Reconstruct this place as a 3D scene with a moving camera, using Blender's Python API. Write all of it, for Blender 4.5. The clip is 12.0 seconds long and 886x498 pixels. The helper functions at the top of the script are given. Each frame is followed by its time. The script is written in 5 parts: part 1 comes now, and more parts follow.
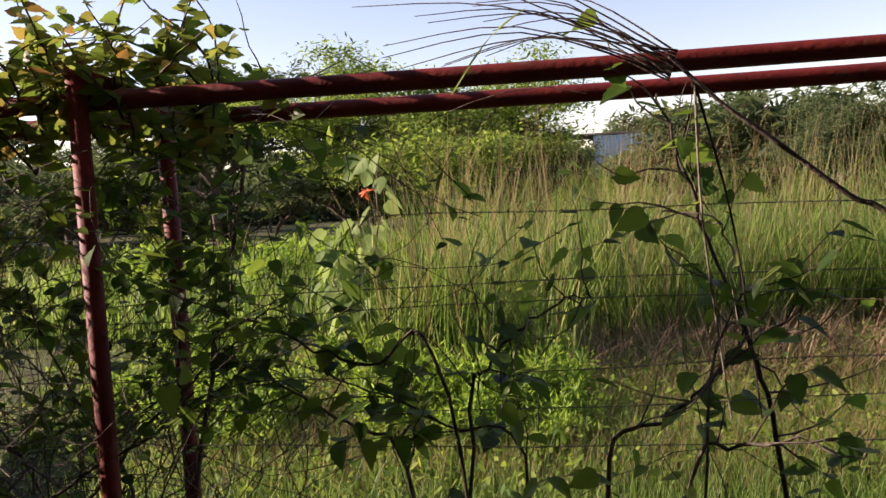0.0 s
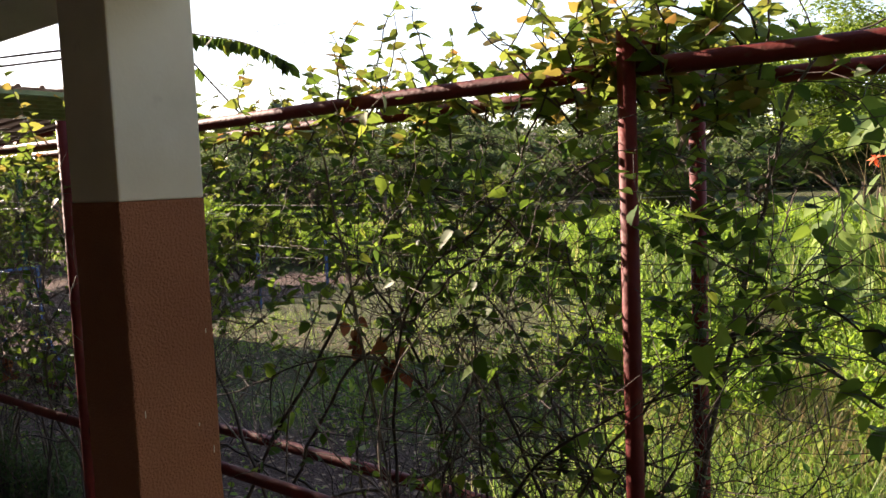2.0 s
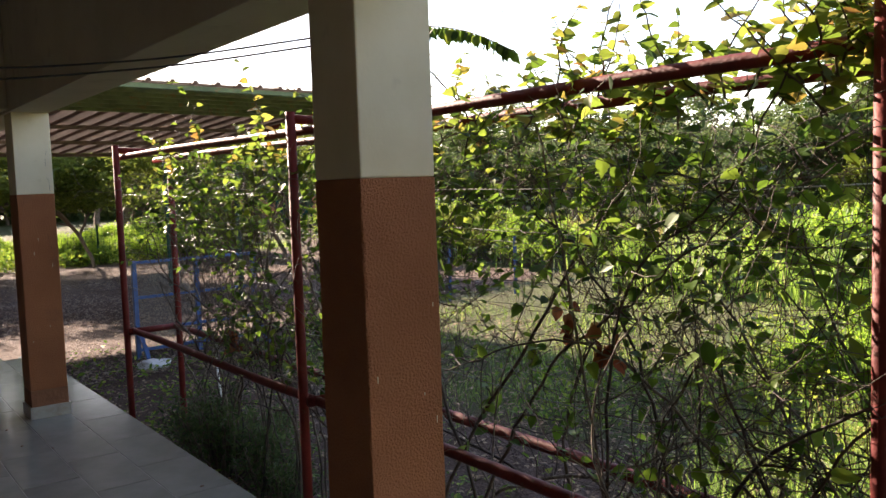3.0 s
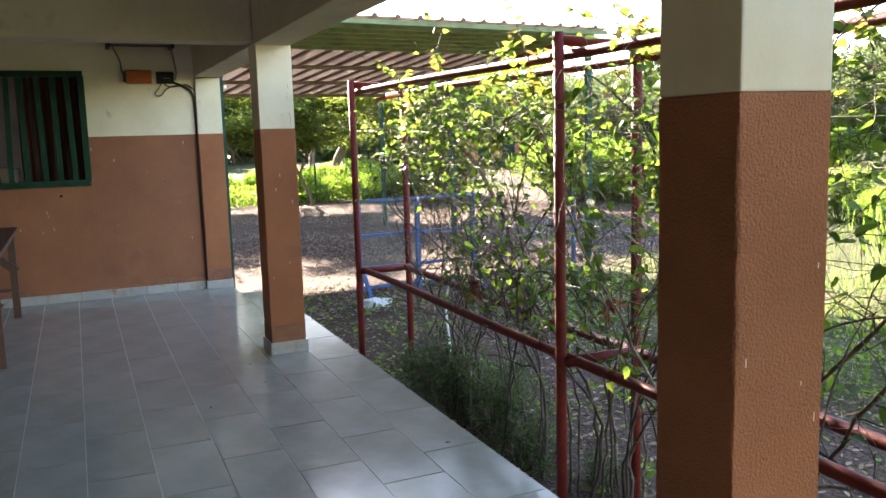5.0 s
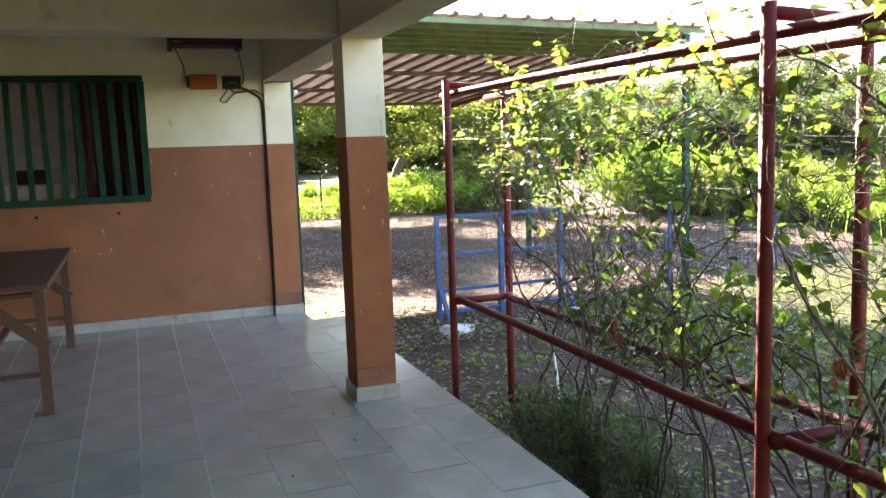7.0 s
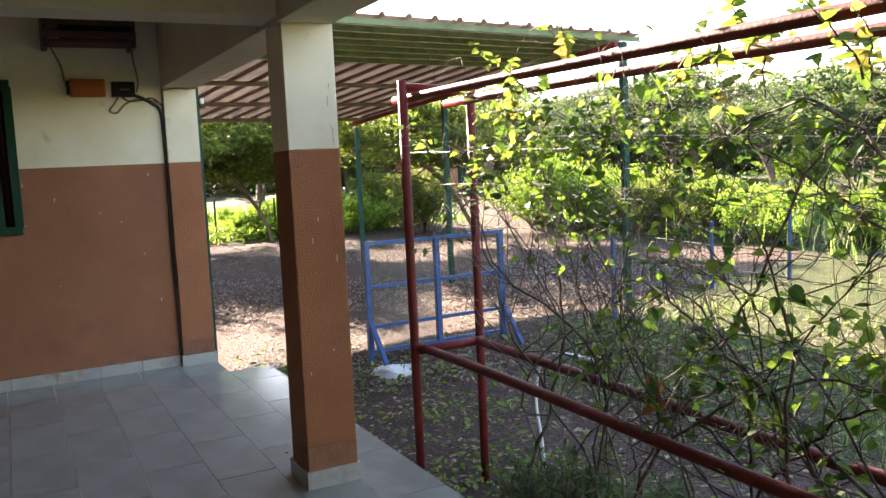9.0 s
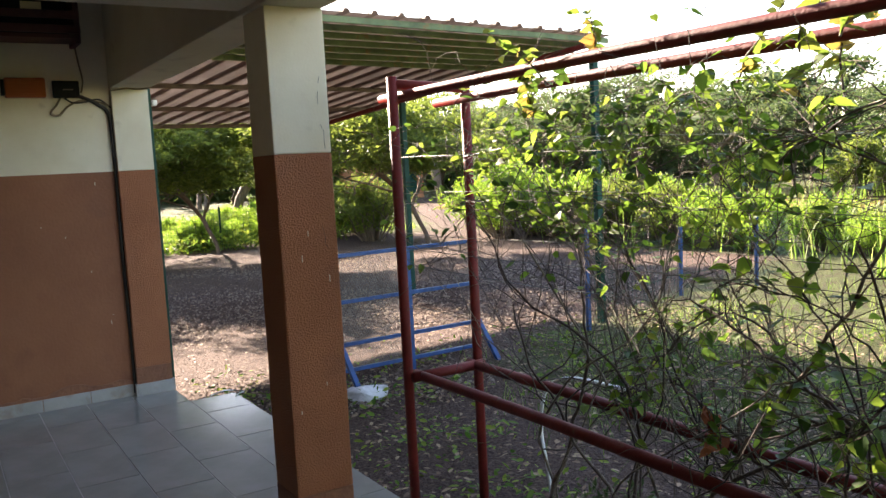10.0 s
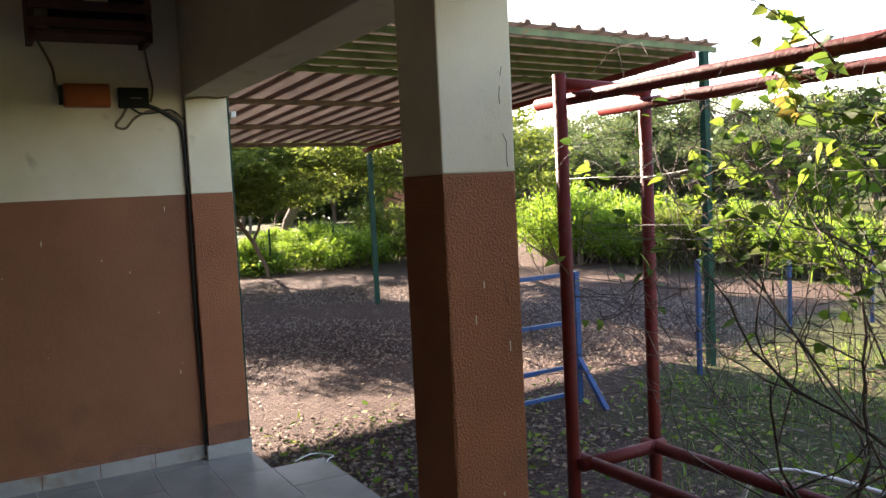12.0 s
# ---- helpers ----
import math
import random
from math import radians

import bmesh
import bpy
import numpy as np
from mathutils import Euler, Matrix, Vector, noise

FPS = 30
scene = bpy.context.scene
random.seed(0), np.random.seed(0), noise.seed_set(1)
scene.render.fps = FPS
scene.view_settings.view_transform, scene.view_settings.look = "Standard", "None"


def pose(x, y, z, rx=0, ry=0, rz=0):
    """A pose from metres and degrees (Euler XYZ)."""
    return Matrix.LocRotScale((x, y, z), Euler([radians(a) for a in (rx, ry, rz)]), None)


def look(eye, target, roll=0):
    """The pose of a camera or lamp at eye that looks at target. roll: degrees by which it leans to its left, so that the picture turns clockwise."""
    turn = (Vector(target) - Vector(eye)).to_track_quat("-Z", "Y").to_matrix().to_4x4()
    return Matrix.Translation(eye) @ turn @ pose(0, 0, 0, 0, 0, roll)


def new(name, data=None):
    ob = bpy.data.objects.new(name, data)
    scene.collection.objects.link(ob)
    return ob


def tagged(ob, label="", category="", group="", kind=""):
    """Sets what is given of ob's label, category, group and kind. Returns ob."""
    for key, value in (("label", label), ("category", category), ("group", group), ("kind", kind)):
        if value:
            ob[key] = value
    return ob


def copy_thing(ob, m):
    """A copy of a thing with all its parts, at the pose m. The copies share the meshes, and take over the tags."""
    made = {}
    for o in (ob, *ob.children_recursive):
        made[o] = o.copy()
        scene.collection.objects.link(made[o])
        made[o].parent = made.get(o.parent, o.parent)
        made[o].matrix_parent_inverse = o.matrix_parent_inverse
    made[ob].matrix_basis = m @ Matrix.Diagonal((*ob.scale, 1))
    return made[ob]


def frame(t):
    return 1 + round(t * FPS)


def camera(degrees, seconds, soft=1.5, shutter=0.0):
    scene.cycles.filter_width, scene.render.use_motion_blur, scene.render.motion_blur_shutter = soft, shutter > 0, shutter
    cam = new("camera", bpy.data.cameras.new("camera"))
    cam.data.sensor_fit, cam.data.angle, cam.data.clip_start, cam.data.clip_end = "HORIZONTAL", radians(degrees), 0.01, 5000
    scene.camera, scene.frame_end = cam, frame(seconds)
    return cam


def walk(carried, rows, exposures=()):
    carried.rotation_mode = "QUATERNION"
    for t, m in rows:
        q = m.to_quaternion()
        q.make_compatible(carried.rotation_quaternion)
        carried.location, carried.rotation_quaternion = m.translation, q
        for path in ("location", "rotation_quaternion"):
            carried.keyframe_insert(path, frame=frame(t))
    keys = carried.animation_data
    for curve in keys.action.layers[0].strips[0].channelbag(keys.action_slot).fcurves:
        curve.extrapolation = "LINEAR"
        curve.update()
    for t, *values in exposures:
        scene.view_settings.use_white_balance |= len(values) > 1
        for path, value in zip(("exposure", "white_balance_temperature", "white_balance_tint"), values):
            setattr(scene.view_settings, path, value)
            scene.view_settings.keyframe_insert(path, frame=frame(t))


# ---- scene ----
cam = camera(56.4, 12.0)

PATH = [
    (0, (-1.336, 0.228, 1.607), (-1.615, 2.204, 1.464), -3.3),
    (0.5, (-1.399, 0.218, 1.609), (-1.925, 2.142, 1.464), -3.0),
    (1, (-1.453, 0.206, 1.607), (-2.257, 2.031, 1.459), -2.8),
    (1.5, (-1.469, 0.189, 1.6), (-2.529, 1.877, 1.439), -2.5),
    (2, (-1.469, 0.161, 1.609), (-2.749, 1.689, 1.439), -2.4),
    (2.5, (-1.489, 0.109, 1.568), (-2.946, 1.473, 1.44), -2.1),
    (3, (-1.536, 0.063, 1.563), (-3.119, 1.275, 1.406), -1.9),
    (3.5, (-1.63, 0.031, 1.537), (-3.297, 1.118, 1.338), -1.8),
    (5.5, (-2.365, 0.035, 1.513), (-4.206, 0.766, 1.232), -1.4),
    (6, (-2.6, 0.021, 1.502), (-4.46, 0.704, 1.232), -1.3),
    (6.5, (-2.86, 0.043, 1.512), (-4.727, 0.713, 1.257), -1.7),
    (8.5, (-3.97, 0.043, 1.518), (-5.765, 0.897, 1.303), -2.6),
    (9, (-4.243, 0.06, 1.507), (-6.001, 0.99, 1.295), -2.6),
    (9.5, (-4.516, 0.079, 1.514), (-6.24, 1.072, 1.305), -2.6),
    (10, (-4.796, 0.051, 1.511), (-6.485, 1.103, 1.309), -3.0),
    (10.5, (-5.053, 0.06, 1.524), (-6.722, 1.144, 1.32), -3.3),
    (11, (-5.318, 0.102, 1.527), (-6.979, 1.197, 1.327), -3.4),
    (11.5, (-5.637, 0.104, 1.537), (-7.309, 1.185, 1.356), -3.1),
    (12, (-5.883, 0.084, 1.546), (-7.619, 1.066, 1.4), -2.8),
]
walk(cam, [(t, look(eye, target, roll)) for t, eye, target, roll in PATH],
     [(0, 1.2, 7300, 33), (1.0, 1.42, 7450, 31), (1.5, 1.62, 7450, 28), (2.5, 2.08, 7500, 25), (3.5, 2.6, 7450, 22), (5.5, 3.8, 7150, 18), (6.5, 3.8, 7150, 18), (8.5, 3.6, 7300, 19), (9.5, 3.15, 7300, 20), (10.5, 2.85, 7350, 21), (12, 2.8, 7350, 23)])

# ---- world, sun, exposure ----
SUN_EL, SUN_AZ = radians(24), radians(-90.5)
world = bpy.data.worlds.new("sky")
scene.world = world
world.use_nodes = True
wn = world.node_tree.nodes
sky = wn.new("ShaderNodeTexSky")
sky.sky_type, sky.sun_disc, sky.sun_elevation, sky.sun_rotation = "NISHITA", False, SUN_EL, SUN_AZ
sky.dust_density, sky.air_density = 0.3, 1.0
wn["Background"].inputs["Strength"].default_value = 0.1
world.node_tree.links.new(sky.outputs[0], wn["Background"].inputs["Color"])
sun = new("sun", bpy.data.lights.new("sun", "SUN"))
sun.data.energy, sun.data.angle, sun.data.color = 5.0, radians(0.6), (1.0, 0.93, 0.8)
sun_way = Vector((math.sin(SUN_AZ) * math.cos(SUN_EL), math.cos(SUN_AZ) * math.cos(SUN_EL), math.sin(SUN_EL)))
sun.matrix_world = look(sun_way * 50, (0, 0, 0))


# ---- materials ----
def mat(name, ramp, scale=4.0, rough=0.6, bump=0.0, bump_scale=60.0, detail=6.0, stretch=(1, 1, 1), metal=0.0, translucent=0.0, island=0.0, spec=0.5, coord="Object", stain=None, vary=0.0):
    m = bpy.data.materials.new(name)
    m.use_nodes = True
    nt = m.node_tree
    n, l = nt.nodes, nt.links
    bsdf = n["Principled BSDF"]
    tc = n.new("ShaderNodeTexCoord")
    mp = n.new("ShaderNodeMapping")
    mp.inputs["Scale"].default_value = stretch
    l.new(tc.outputs[coord], mp.inputs[0])
    tex = n.new("ShaderNodeTexNoise")
    tex.inputs["Scale"].default_value, tex.inputs["Detail"].default_value, tex.inputs["Roughness"].default_value = scale, detail, 0.62
    l.new(mp.outputs[0], tex.inputs["Vector"])
    cr = n.new("ShaderNodeValToRGB")
    els = cr.color_ramp.elements
    while len(els) < len(ramp):
        els.new(0.5)
    for e, (p, c) in zip(els, ramp):
        e.position, e.color = p, (*c, 1)
    out = cr.outputs[0]
    fac = tex.outputs["Fac"]
    if island:
        geo = n.new("ShaderNodeNewGeometry")
        mix = n.new("ShaderNodeMix")
        mix.data_type = "FLOAT"
        mix.inputs[0].default_value = island
        l.new(fac, mix.inputs[2])
        l.new(geo.outputs["Random Per Island"], mix.inputs[3])
        fac = mix.outputs[0]
    if vary:
        oi = n.new("ShaderNodeObjectInfo")
        mix = n.new("ShaderNodeMix")
        mix.data_type = "FLOAT"
        mix.inputs[0].default_value = vary
        l.new(fac, mix.inputs[2])
        l.new(oi.outputs["Random"], mix.inputs[3])
        fac = mix.outputs[0]
    l.new(fac, cr.inputs[0])
    if stain:
        colour, s_scale, low, high = stain
        t2 = n.new("ShaderNodeTexNoise")
        t2.inputs["Scale"].default_value, t2.inputs["Detail"].default_value = s_scale, 8
        l.new(tc.outputs[coord], t2.inputs["Vector"])
        mr = n.new("ShaderNodeMapRange")
        mr.inputs[1].default_value, mr.inputs[2].default_value = low, high
        l.new(t2.outputs["Fac"], mr.inputs[0])
        mx = n.new("ShaderNodeMix")
        mx.data_type = "RGBA"
        l.new(mr.outputs[0], mx.inputs[0])
        l.new(out, mx.inputs[6])
        mx.inputs[7].default_value = (*colour, 1)
        out = mx.outputs[2]
    l.new(out, bsdf.inputs["Base Color"])
    bsdf.inputs["Roughness"].default_value, bsdf.inputs["Metallic"].default_value = rough, metal
    bsdf.inputs["Specular IOR Level"].default_value = spec
    if bump:
        b = n.new("ShaderNodeTexNoise")
        b.inputs["Scale"].default_value, b.inputs["Detail"].default_value = bump_scale, 5
        l.new(mp.outputs[0], b.inputs["Vector"])
        bn = n.new("ShaderNodeBump")
        bn.inputs["Strength"].default_value, bn.inputs["Distance"].default_value = min(1, bump), 0.01
        l.new(b.outputs["Fac"], bn.inputs["Height"])
        l.new(bn.outputs[0], bsdf.inputs["Normal"])
    if translucent:
        tr = n.new("ShaderNodeBsdfTranslucent")
        hs = n.new("ShaderNodeHueSaturation")
        hs.inputs["Saturation"].default_value, hs.inputs["Value"].default_value, hs.inputs["Hue"].default_value = 1.03, 2.1, 0.487
        l.new(out, hs.inputs["Color"])
        l.new(hs.outputs[0], tr.inputs[0])
        ms = n.new("ShaderNodeMixShader")
        ms.inputs[0].default_value = translucent
        l.new(bsdf.outputs[0], ms.inputs[1])
        l.new(tr.outputs[0], ms.inputs[2])
        l.new(ms.outputs[0], n["Material Output"].inputs[0])
    return m


M_WHITE = mat("cream_paint", [(0.3, (0.68, 0.6, 0.43)), (0.7, (0.8, 0.73, 0.57))], 2.5, 0.75, 0.08, 110, stain=((0.45, 0.38, 0.27), 7, 0.66, 0.85))
M_BROWN = mat("terracotta_paint", [(0.3, (0.31, 0.108, 0.045)), (0.7, (0.41, 0.152, 0.066))], 2.2, 0.75, 1.0, 140, stain=((0.24, 0.1, 0.055), 5, 0.6, 0.85))
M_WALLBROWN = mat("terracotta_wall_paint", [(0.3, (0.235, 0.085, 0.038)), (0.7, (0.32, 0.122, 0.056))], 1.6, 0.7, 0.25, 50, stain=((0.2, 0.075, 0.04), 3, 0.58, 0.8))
M_DIRTY = mat("terracotta_paint_worn", [(0.3, (0.2, 0.085, 0.05)), (0.7, (0.3, 0.13, 0.07))], 9, 0.85, 0.8, 50)
M_BEAM = mat("beam_paint", [(0.3, (0.5, 0.44, 0.33)), (0.7, (0.62, 0.56, 0.44))], 1.6, 0.8, 0.3, 30, stain=((0.35, 0.28, 0.2), 4, 0.62, 0.8))
M_TILE = mat("grey_floor_tile", [(0.3, (0.23, 0.23, 0.2)), (0.7, (0.33, 0.33, 0.29))], 3.0, 0.16, 0.12, 9, spec=0.6, vary=0.12, stain=((0.3, 0.29, 0.27), 6, 0.55, 0.8))
M_SKIRT = mat("grey_skirting_tile", [(0.3, (0.3, 0.31, 0.3)), (0.7, (0.42, 0.42, 0.4))], 5.0, 0.35, 0.1, 30, stain=((0.25, 0.17, 0.11), 9, 0.55, 0.8))
M_GROUT = mat("grout", [(0.3, (0.3, 0.29, 0.26)), (0.7, (0.44, 0.43, 0.39))], 8, 0.85, 0.3)
M_CONC = mat("slab_concrete", [(0.3, (0.22, 0.2, 0.17)), (0.7, (0.34, 0.31, 0.27))], 5, 0.9, 0.6, 40)
M_RED = mat("red_oxide_pipe_paint", [(0.3, (0.1, 0.011, 0.009)), (0.7, (0.18, 0.021, 0.016))], 9, 0.6, 0.25, 60, spec=0.25, stain=((0.12, 0.05, 0.03), 26, 0.6, 0.75))
M_BLUE = mat("blue_gate_paint", [(0.3, (0.006, 0.035, 0.12)), (0.7, (0.012, 0.07, 0.22))], 12, 0.45, 0.2, 60, stain=((0.1, 0.06, 0.04), 20, 0.66, 0.8))
M_GREEN = mat("dark_green_paint", [(0.3, (0.005, 0.032, 0.018)), (0.7, (0.009, 0.055, 0.03))], 10, 0.6, 0.2, 60, spec=0.2, stain=((0.03, 0.06, 0.06), 12, 0.6, 0.8))
M_TEAL = mat("teal_post_paint", [(0.3, (0.005, 0.035, 0.024)), (0.7, (0.009, 0.06, 0.04))], 10, 0.6, 0.2, 60, spec=0.25)
M_SHEET = mat("galvanised_roof_sheet", [(0.3, (0.15, 0.12, 0.105)), (0.7, (0.23, 0.19, 0.165))], 2, 0.6, 0.1, 20, stain=((0.3, 0.2, 0.14), 3, 0.6, 0.8))
M_PURLIN = mat("purlin_steel", [(0.3, (0.09, 0.055, 0.045)), (0.7, (0.15, 0.1, 0.085))], 9, 0.6, 0.2)
M_FASCIA = mat("mossy_fascia_paint", [(0.3, (0.07, 0.1, 0.045)), (0.7, (0.17, 0.22, 0.1))], 4, 0.6, 0.2, stain=((0.2, 0.13, 0.05), 9, 0.58, 0.72))
M_WOOD = mat("worn_table_wood", [(0.3, (0.06, 0.028, 0.018)), (0.7, (0.13, 0.06, 0.036))], 5, 0.65, 0.3, 40, stretch=(1, 14, 14))
M_CRATE = mat("red_brown_crate_wood", [(0.3, (0.06, 0.02, 0.018)), (0.7, (0.12, 0.045, 0.035))], 6, 0.6, 0.3, 40)
M_WIRE = mat("fence_wire", [(0.3, (0.08, 0.075, 0.07)), (0.7, (0.2, 0.19, 0.17))], 20, 0.5, metal=0.3)
M_CABLE = mat("black_cable", [(0.3, (0.012, 0.012, 0.012)), (0.7, (0.025, 0.025, 0.025))], 20, 0.5)
M_TANCABLE = mat("dusty_cable", [(0.3, (0.16, 0.12, 0.07)), (0.7, (0.26, 0.2, 0.13))], 20, 0.7)
M_ORANGE = mat("orange_inverter_case", [(0.3, (0.33, 0.085, 0.025)), (0.7, (0.34, 0.09, 0.025))], 8, 0.4, metal=0.5)
# Near-black wall colour carries the dimness of the room behind the window.
M_DARK = mat("room_shade_paint", [(0.3, (0.07, 0.05, 0.042)), (0.7, (0.12, 0.09, 0.075))], 3, 0.9)
M_PVC = mat("white_pvc", [(0.3, (0.6, 0.6, 0.57)), (0.7, (0.75, 0.75, 0.72))], 8, 0.4)
M_PALE = mat("pale_lime_lump", [(0.3, (0.45, 0.44, 0.42)), (0.7, (0.65, 0.64, 0.62))], 12, 0.9, 0.6)
M_BARK = mat("grey_brown_bark", [(0.3, (0.07, 0.05, 0.035)), (0.7, (0.17, 0.12, 0.085))], 14, 0.9, 0.8, 60, stretch=(1, 1, 0.3))
M_STEM = mat("climber_stem_bark", [(0.3, (0.03, 0.02, 0.016)), (0.55, (0.09, 0.06, 0.045)), (0.75, (0.3, 0.26, 0.2))], 14, 0.8, 0.6, 90, island=0.3)
M_LEAF = mat("climber_leaf", [(0.1, (0.025, 0.055, 0.012)), (0.5, (0.065, 0.125, 0.018)), (0.8, (0.12, 0.19, 0.03)), (0.99, (0.17, 0.2, 0.035))], 3, 0.5, translucent=0.44, island=0.85, spec=0.15)
M_TIP = mat("young_climber_leaf", [(0.2, (0.07, 0.12, 0.02)), (0.65, (0.12, 0.15, 0.03)), (0.88, (0.17, 0.13, 0.03)), (0.98, (0.19, 0.08, 0.03))], 3, 0.38, translucent=0.5, island=0.85, spec=0.15)
M_TREE = mat("acacia_leaf", [(0.2, (0.05, 0.075, 0.016)), (0.55, (0.09, 0.125, 0.024)), (0.9, (0.15, 0.19, 0.035))], 1.6, 0.55, translucent=0.5, island=0.5, spec=0.25)
M_ACACIA = mat("sunny_acacia_leaf", [(0.15, (0.06, 0.105, 0.02)), (0.55, (0.115, 0.18, 0.03)), (0.9, (0.19, 0.26, 0.045))], 1.2, 0.55, translucent=0.48, island=0.6, spec=0.2)
M_TREE2 = mat("dull_tree_leaf", [(0.2, (0.03, 0.055, 0.02)), (0.55, (0.055, 0.085, 0.03)), (0.9, (0.1, 0.12, 0.04))], 1.6, 0.6, translucent=0.42, island=0.5, spec=0.25)
M_BUSH = mat("bright_shrub_leaf", [(0.2, (0.07, 0.14, 0.02)), (0.55, (0.14, 0.24, 0.03)), (0.9, (0.22, 0.32, 0.045))], 1.5, 0.5, translucent=0.42, island=0.5, spec=0.25)
M_GRASS = mat("grass_blade", [(0.12, (0.035, 0.075, 0.018)), (0.45, (0.1, 0.18, 0.03)), (0.75, (0.16, 0.26, 0.05)), (0.95, (0.3, 0.29, 0.12))], 0.6, 0.5, translucent=0.45, island=0.85, spec=0.3)
M_STRAW = mat("dry_grass_blade", [(0.15, (0.16, 0.13, 0.05)), (0.55, (0.3, 0.24, 0.11)), (0.9, (0.22, 0.1, 0.05))], 1.2, 0.6, translucent=0.3, island=0.6, spec=0.2)
M_BIG = mat("broad_leaf", [(0.2, (0.1, 0.16, 0.045)), (0.8, (0.2, 0.28, 0.09))], 2, 0.65, translucent=0.4, island=0.7, spec=0.2)
M_WEED = mat("weed_leaf", [(0.15, (0.05, 0.11, 0.02)), (0.6, (0.13, 0.2, 0.03)), (0.95, (0.2, 0.25, 0.045))], 1.5, 0.6, translucent=0.35, island=0.85, spec=0.12)
M_LITTER = mat("dead_leaf", [(0.1, (0.07, 0.035, 0.02)), (0.5, (0.17, 0.095, 0.05)), (0.9, (0.32, 0.22, 0.12))], 2, 0.8, island=0.9)
M_WITHERED = mat("withered_leaf", [(0.1, (0.12, 0.04, 0.02)), (0.5, (0.28, 0.1, 0.04)), (0.9, (0.36, 0.2, 0.09))], 2, 0.7, translucent=0.3, island=0.9, spec=0.15)
M_GRAVEL = mat("laterite_gravel", [(0.1, (0.035, 0.019, 0.016)), (0.5, (0.11, 0.065, 0.05)), (0.95, (0.28, 0.22, 0.16))], 2, 0.9, island=0.9)
M_FLOWER = mat("orange_flower", [(0.3, (0.6, 0.13, 0.04)), (0.7, (0.75, 0.22, 0.08))], 9, 0.5, translucent=0.3)
M_CONTAINER = mat("pale_blue_sheet", [(0.3, (0.3, 0.42, 0.5)), (0.7, (0.4, 0.52, 0.6))], 1.0, 0.5, stain=((0.3, 0.2, 0.14), 2, 0.62, 0.8))
M_ORWALL = mat("orange_plaster", [(0.3, (0.5, 0.2, 0.1)), (0.7, (0.6, 0.26, 0.14))], 1.0, 0.8)
M_CURTAIN = mat("striped_curtain", [(0.35, (0.09, 0.07, 0.06)), (0.5, (0.2, 0.04, 0.04)), (0.65, (0.3, 0.26, 0.22))], 5, 0.9, stretch=(1, 5, 0.1), detail=1)
M_BLACK = mat("black_plastic", [(0.3, (0.01, 0.011, 0.011)), (0.7, (0.018, 0.02, 0.02))], 9, 0.6, spec=0.2)


def ground_material():
    m = bpy.data.materials.new("ground_earth")
    m.use_nodes = True
    n, l = m.node_tree.nodes, m.node_tree.links
    tc = n.new("ShaderNodeTexCoord")

    def noise_at(scale, detail=8):
        t = n.new("ShaderNodeTexNoise")
        t.inputs["Scale"].default_value, t.inputs["Detail"].default_value, t.inputs["Roughness"].default_value = scale, detail, 0.65
        l.new(tc.outputs["Object"], t.inputs["Vector"])
        return t.outputs["Fac"]

    def ramp(fac, stops):
        r = n.new("ShaderNodeValToRGB")
        while len(r.color_ramp.elements) < len(stops):
            r.color_ramp.elements.new(0.5)
        for e, (p, c) in zip(r.color_ramp.elements, stops):
            e.position, e.color = p, (*c, 1)
        l.new(fac, r.inputs[0])
        return r.outputs[0]

    earth = ramp(noise_at(38), [(0.32, (0.035, 0.02, 0.017)), (0.52, (0.095, 0.058, 0.045)), (0.72, (0.18, 0.125, 0.09))])
    turf = ramp(noise_at(6), [(0.3, (0.065, 0.045, 0.026)), (0.5, (0.06, 0.068, 0.022)), (0.7, (0.09, 0.11, 0.03))])
    at = n.new("ShaderNodeAttribute")
    at.attribute_name = "green"
    add = n.new("ShaderNodeMath")
    add.operation = "ADD"
    l.new(at.outputs["Fac"], add.inputs[0])
    sub = n.new("ShaderNodeMath")
    sub.operation = "SUBTRACT"
    l.new(noise_at(1.6), sub.inputs[0])
    sub.inputs[1].default_value = 0.5
    l.new(sub.outputs[0], add.inputs[1])
    mr = n.new("ShaderNodeMapRange")
    mr.inputs[1].default_value, mr.inputs[2].default_value = 0.35, 0.65
    l.new(add.outputs[0], mr.inputs[0])
    mx = n.new("ShaderNodeMix")
    mx.data_type = "RGBA"
    l.new(mr.outputs[0], mx.inputs[0])
    l.new(earth, mx.inputs[6])
    l.new(turf, mx.inputs[7])
    b = n["Principled BSDF"]
    l.new(mx.outputs[2], b.inputs["Base Color"])
    b.inputs["Roughness"].default_value = 0.95
    b.inputs["Specular IOR Level"].default_value = 0.2
    bn = n.new("ShaderNodeBump")
    bn.inputs["Strength"].default_value, bn.inputs["Distance"].default_value = 1.0, 0.06
    l.new(noise_at(30), bn.inputs["Height"])
    l.new(bn.outputs[0], b.inputs["Normal"])
    return m


# ---- helpers ----
def finish(mesh, material, smooth=False):
    mesh.materials.append(material)
    if smooth:
        mesh.polygons.foreach_set("use_smooth", [True] * len(mesh.polygons))
    mesh.update()
    return mesh


def part(name, bm, material, parent=None, label="", smooth=False, at=None):
    me = bpy.data.meshes.new(name)
    bm.to_mesh(me)
    bm.free()
    finish(me, material, smooth)
    ob = new(name, me)
    if parent is not None:
        ob.parent = parent
        if at is None:
            ob.matrix_parent_inverse = parent.matrix_world.inverted()
    if at is not None:
        ob.location = at
    if label:
        ob["label"] = label
    return ob


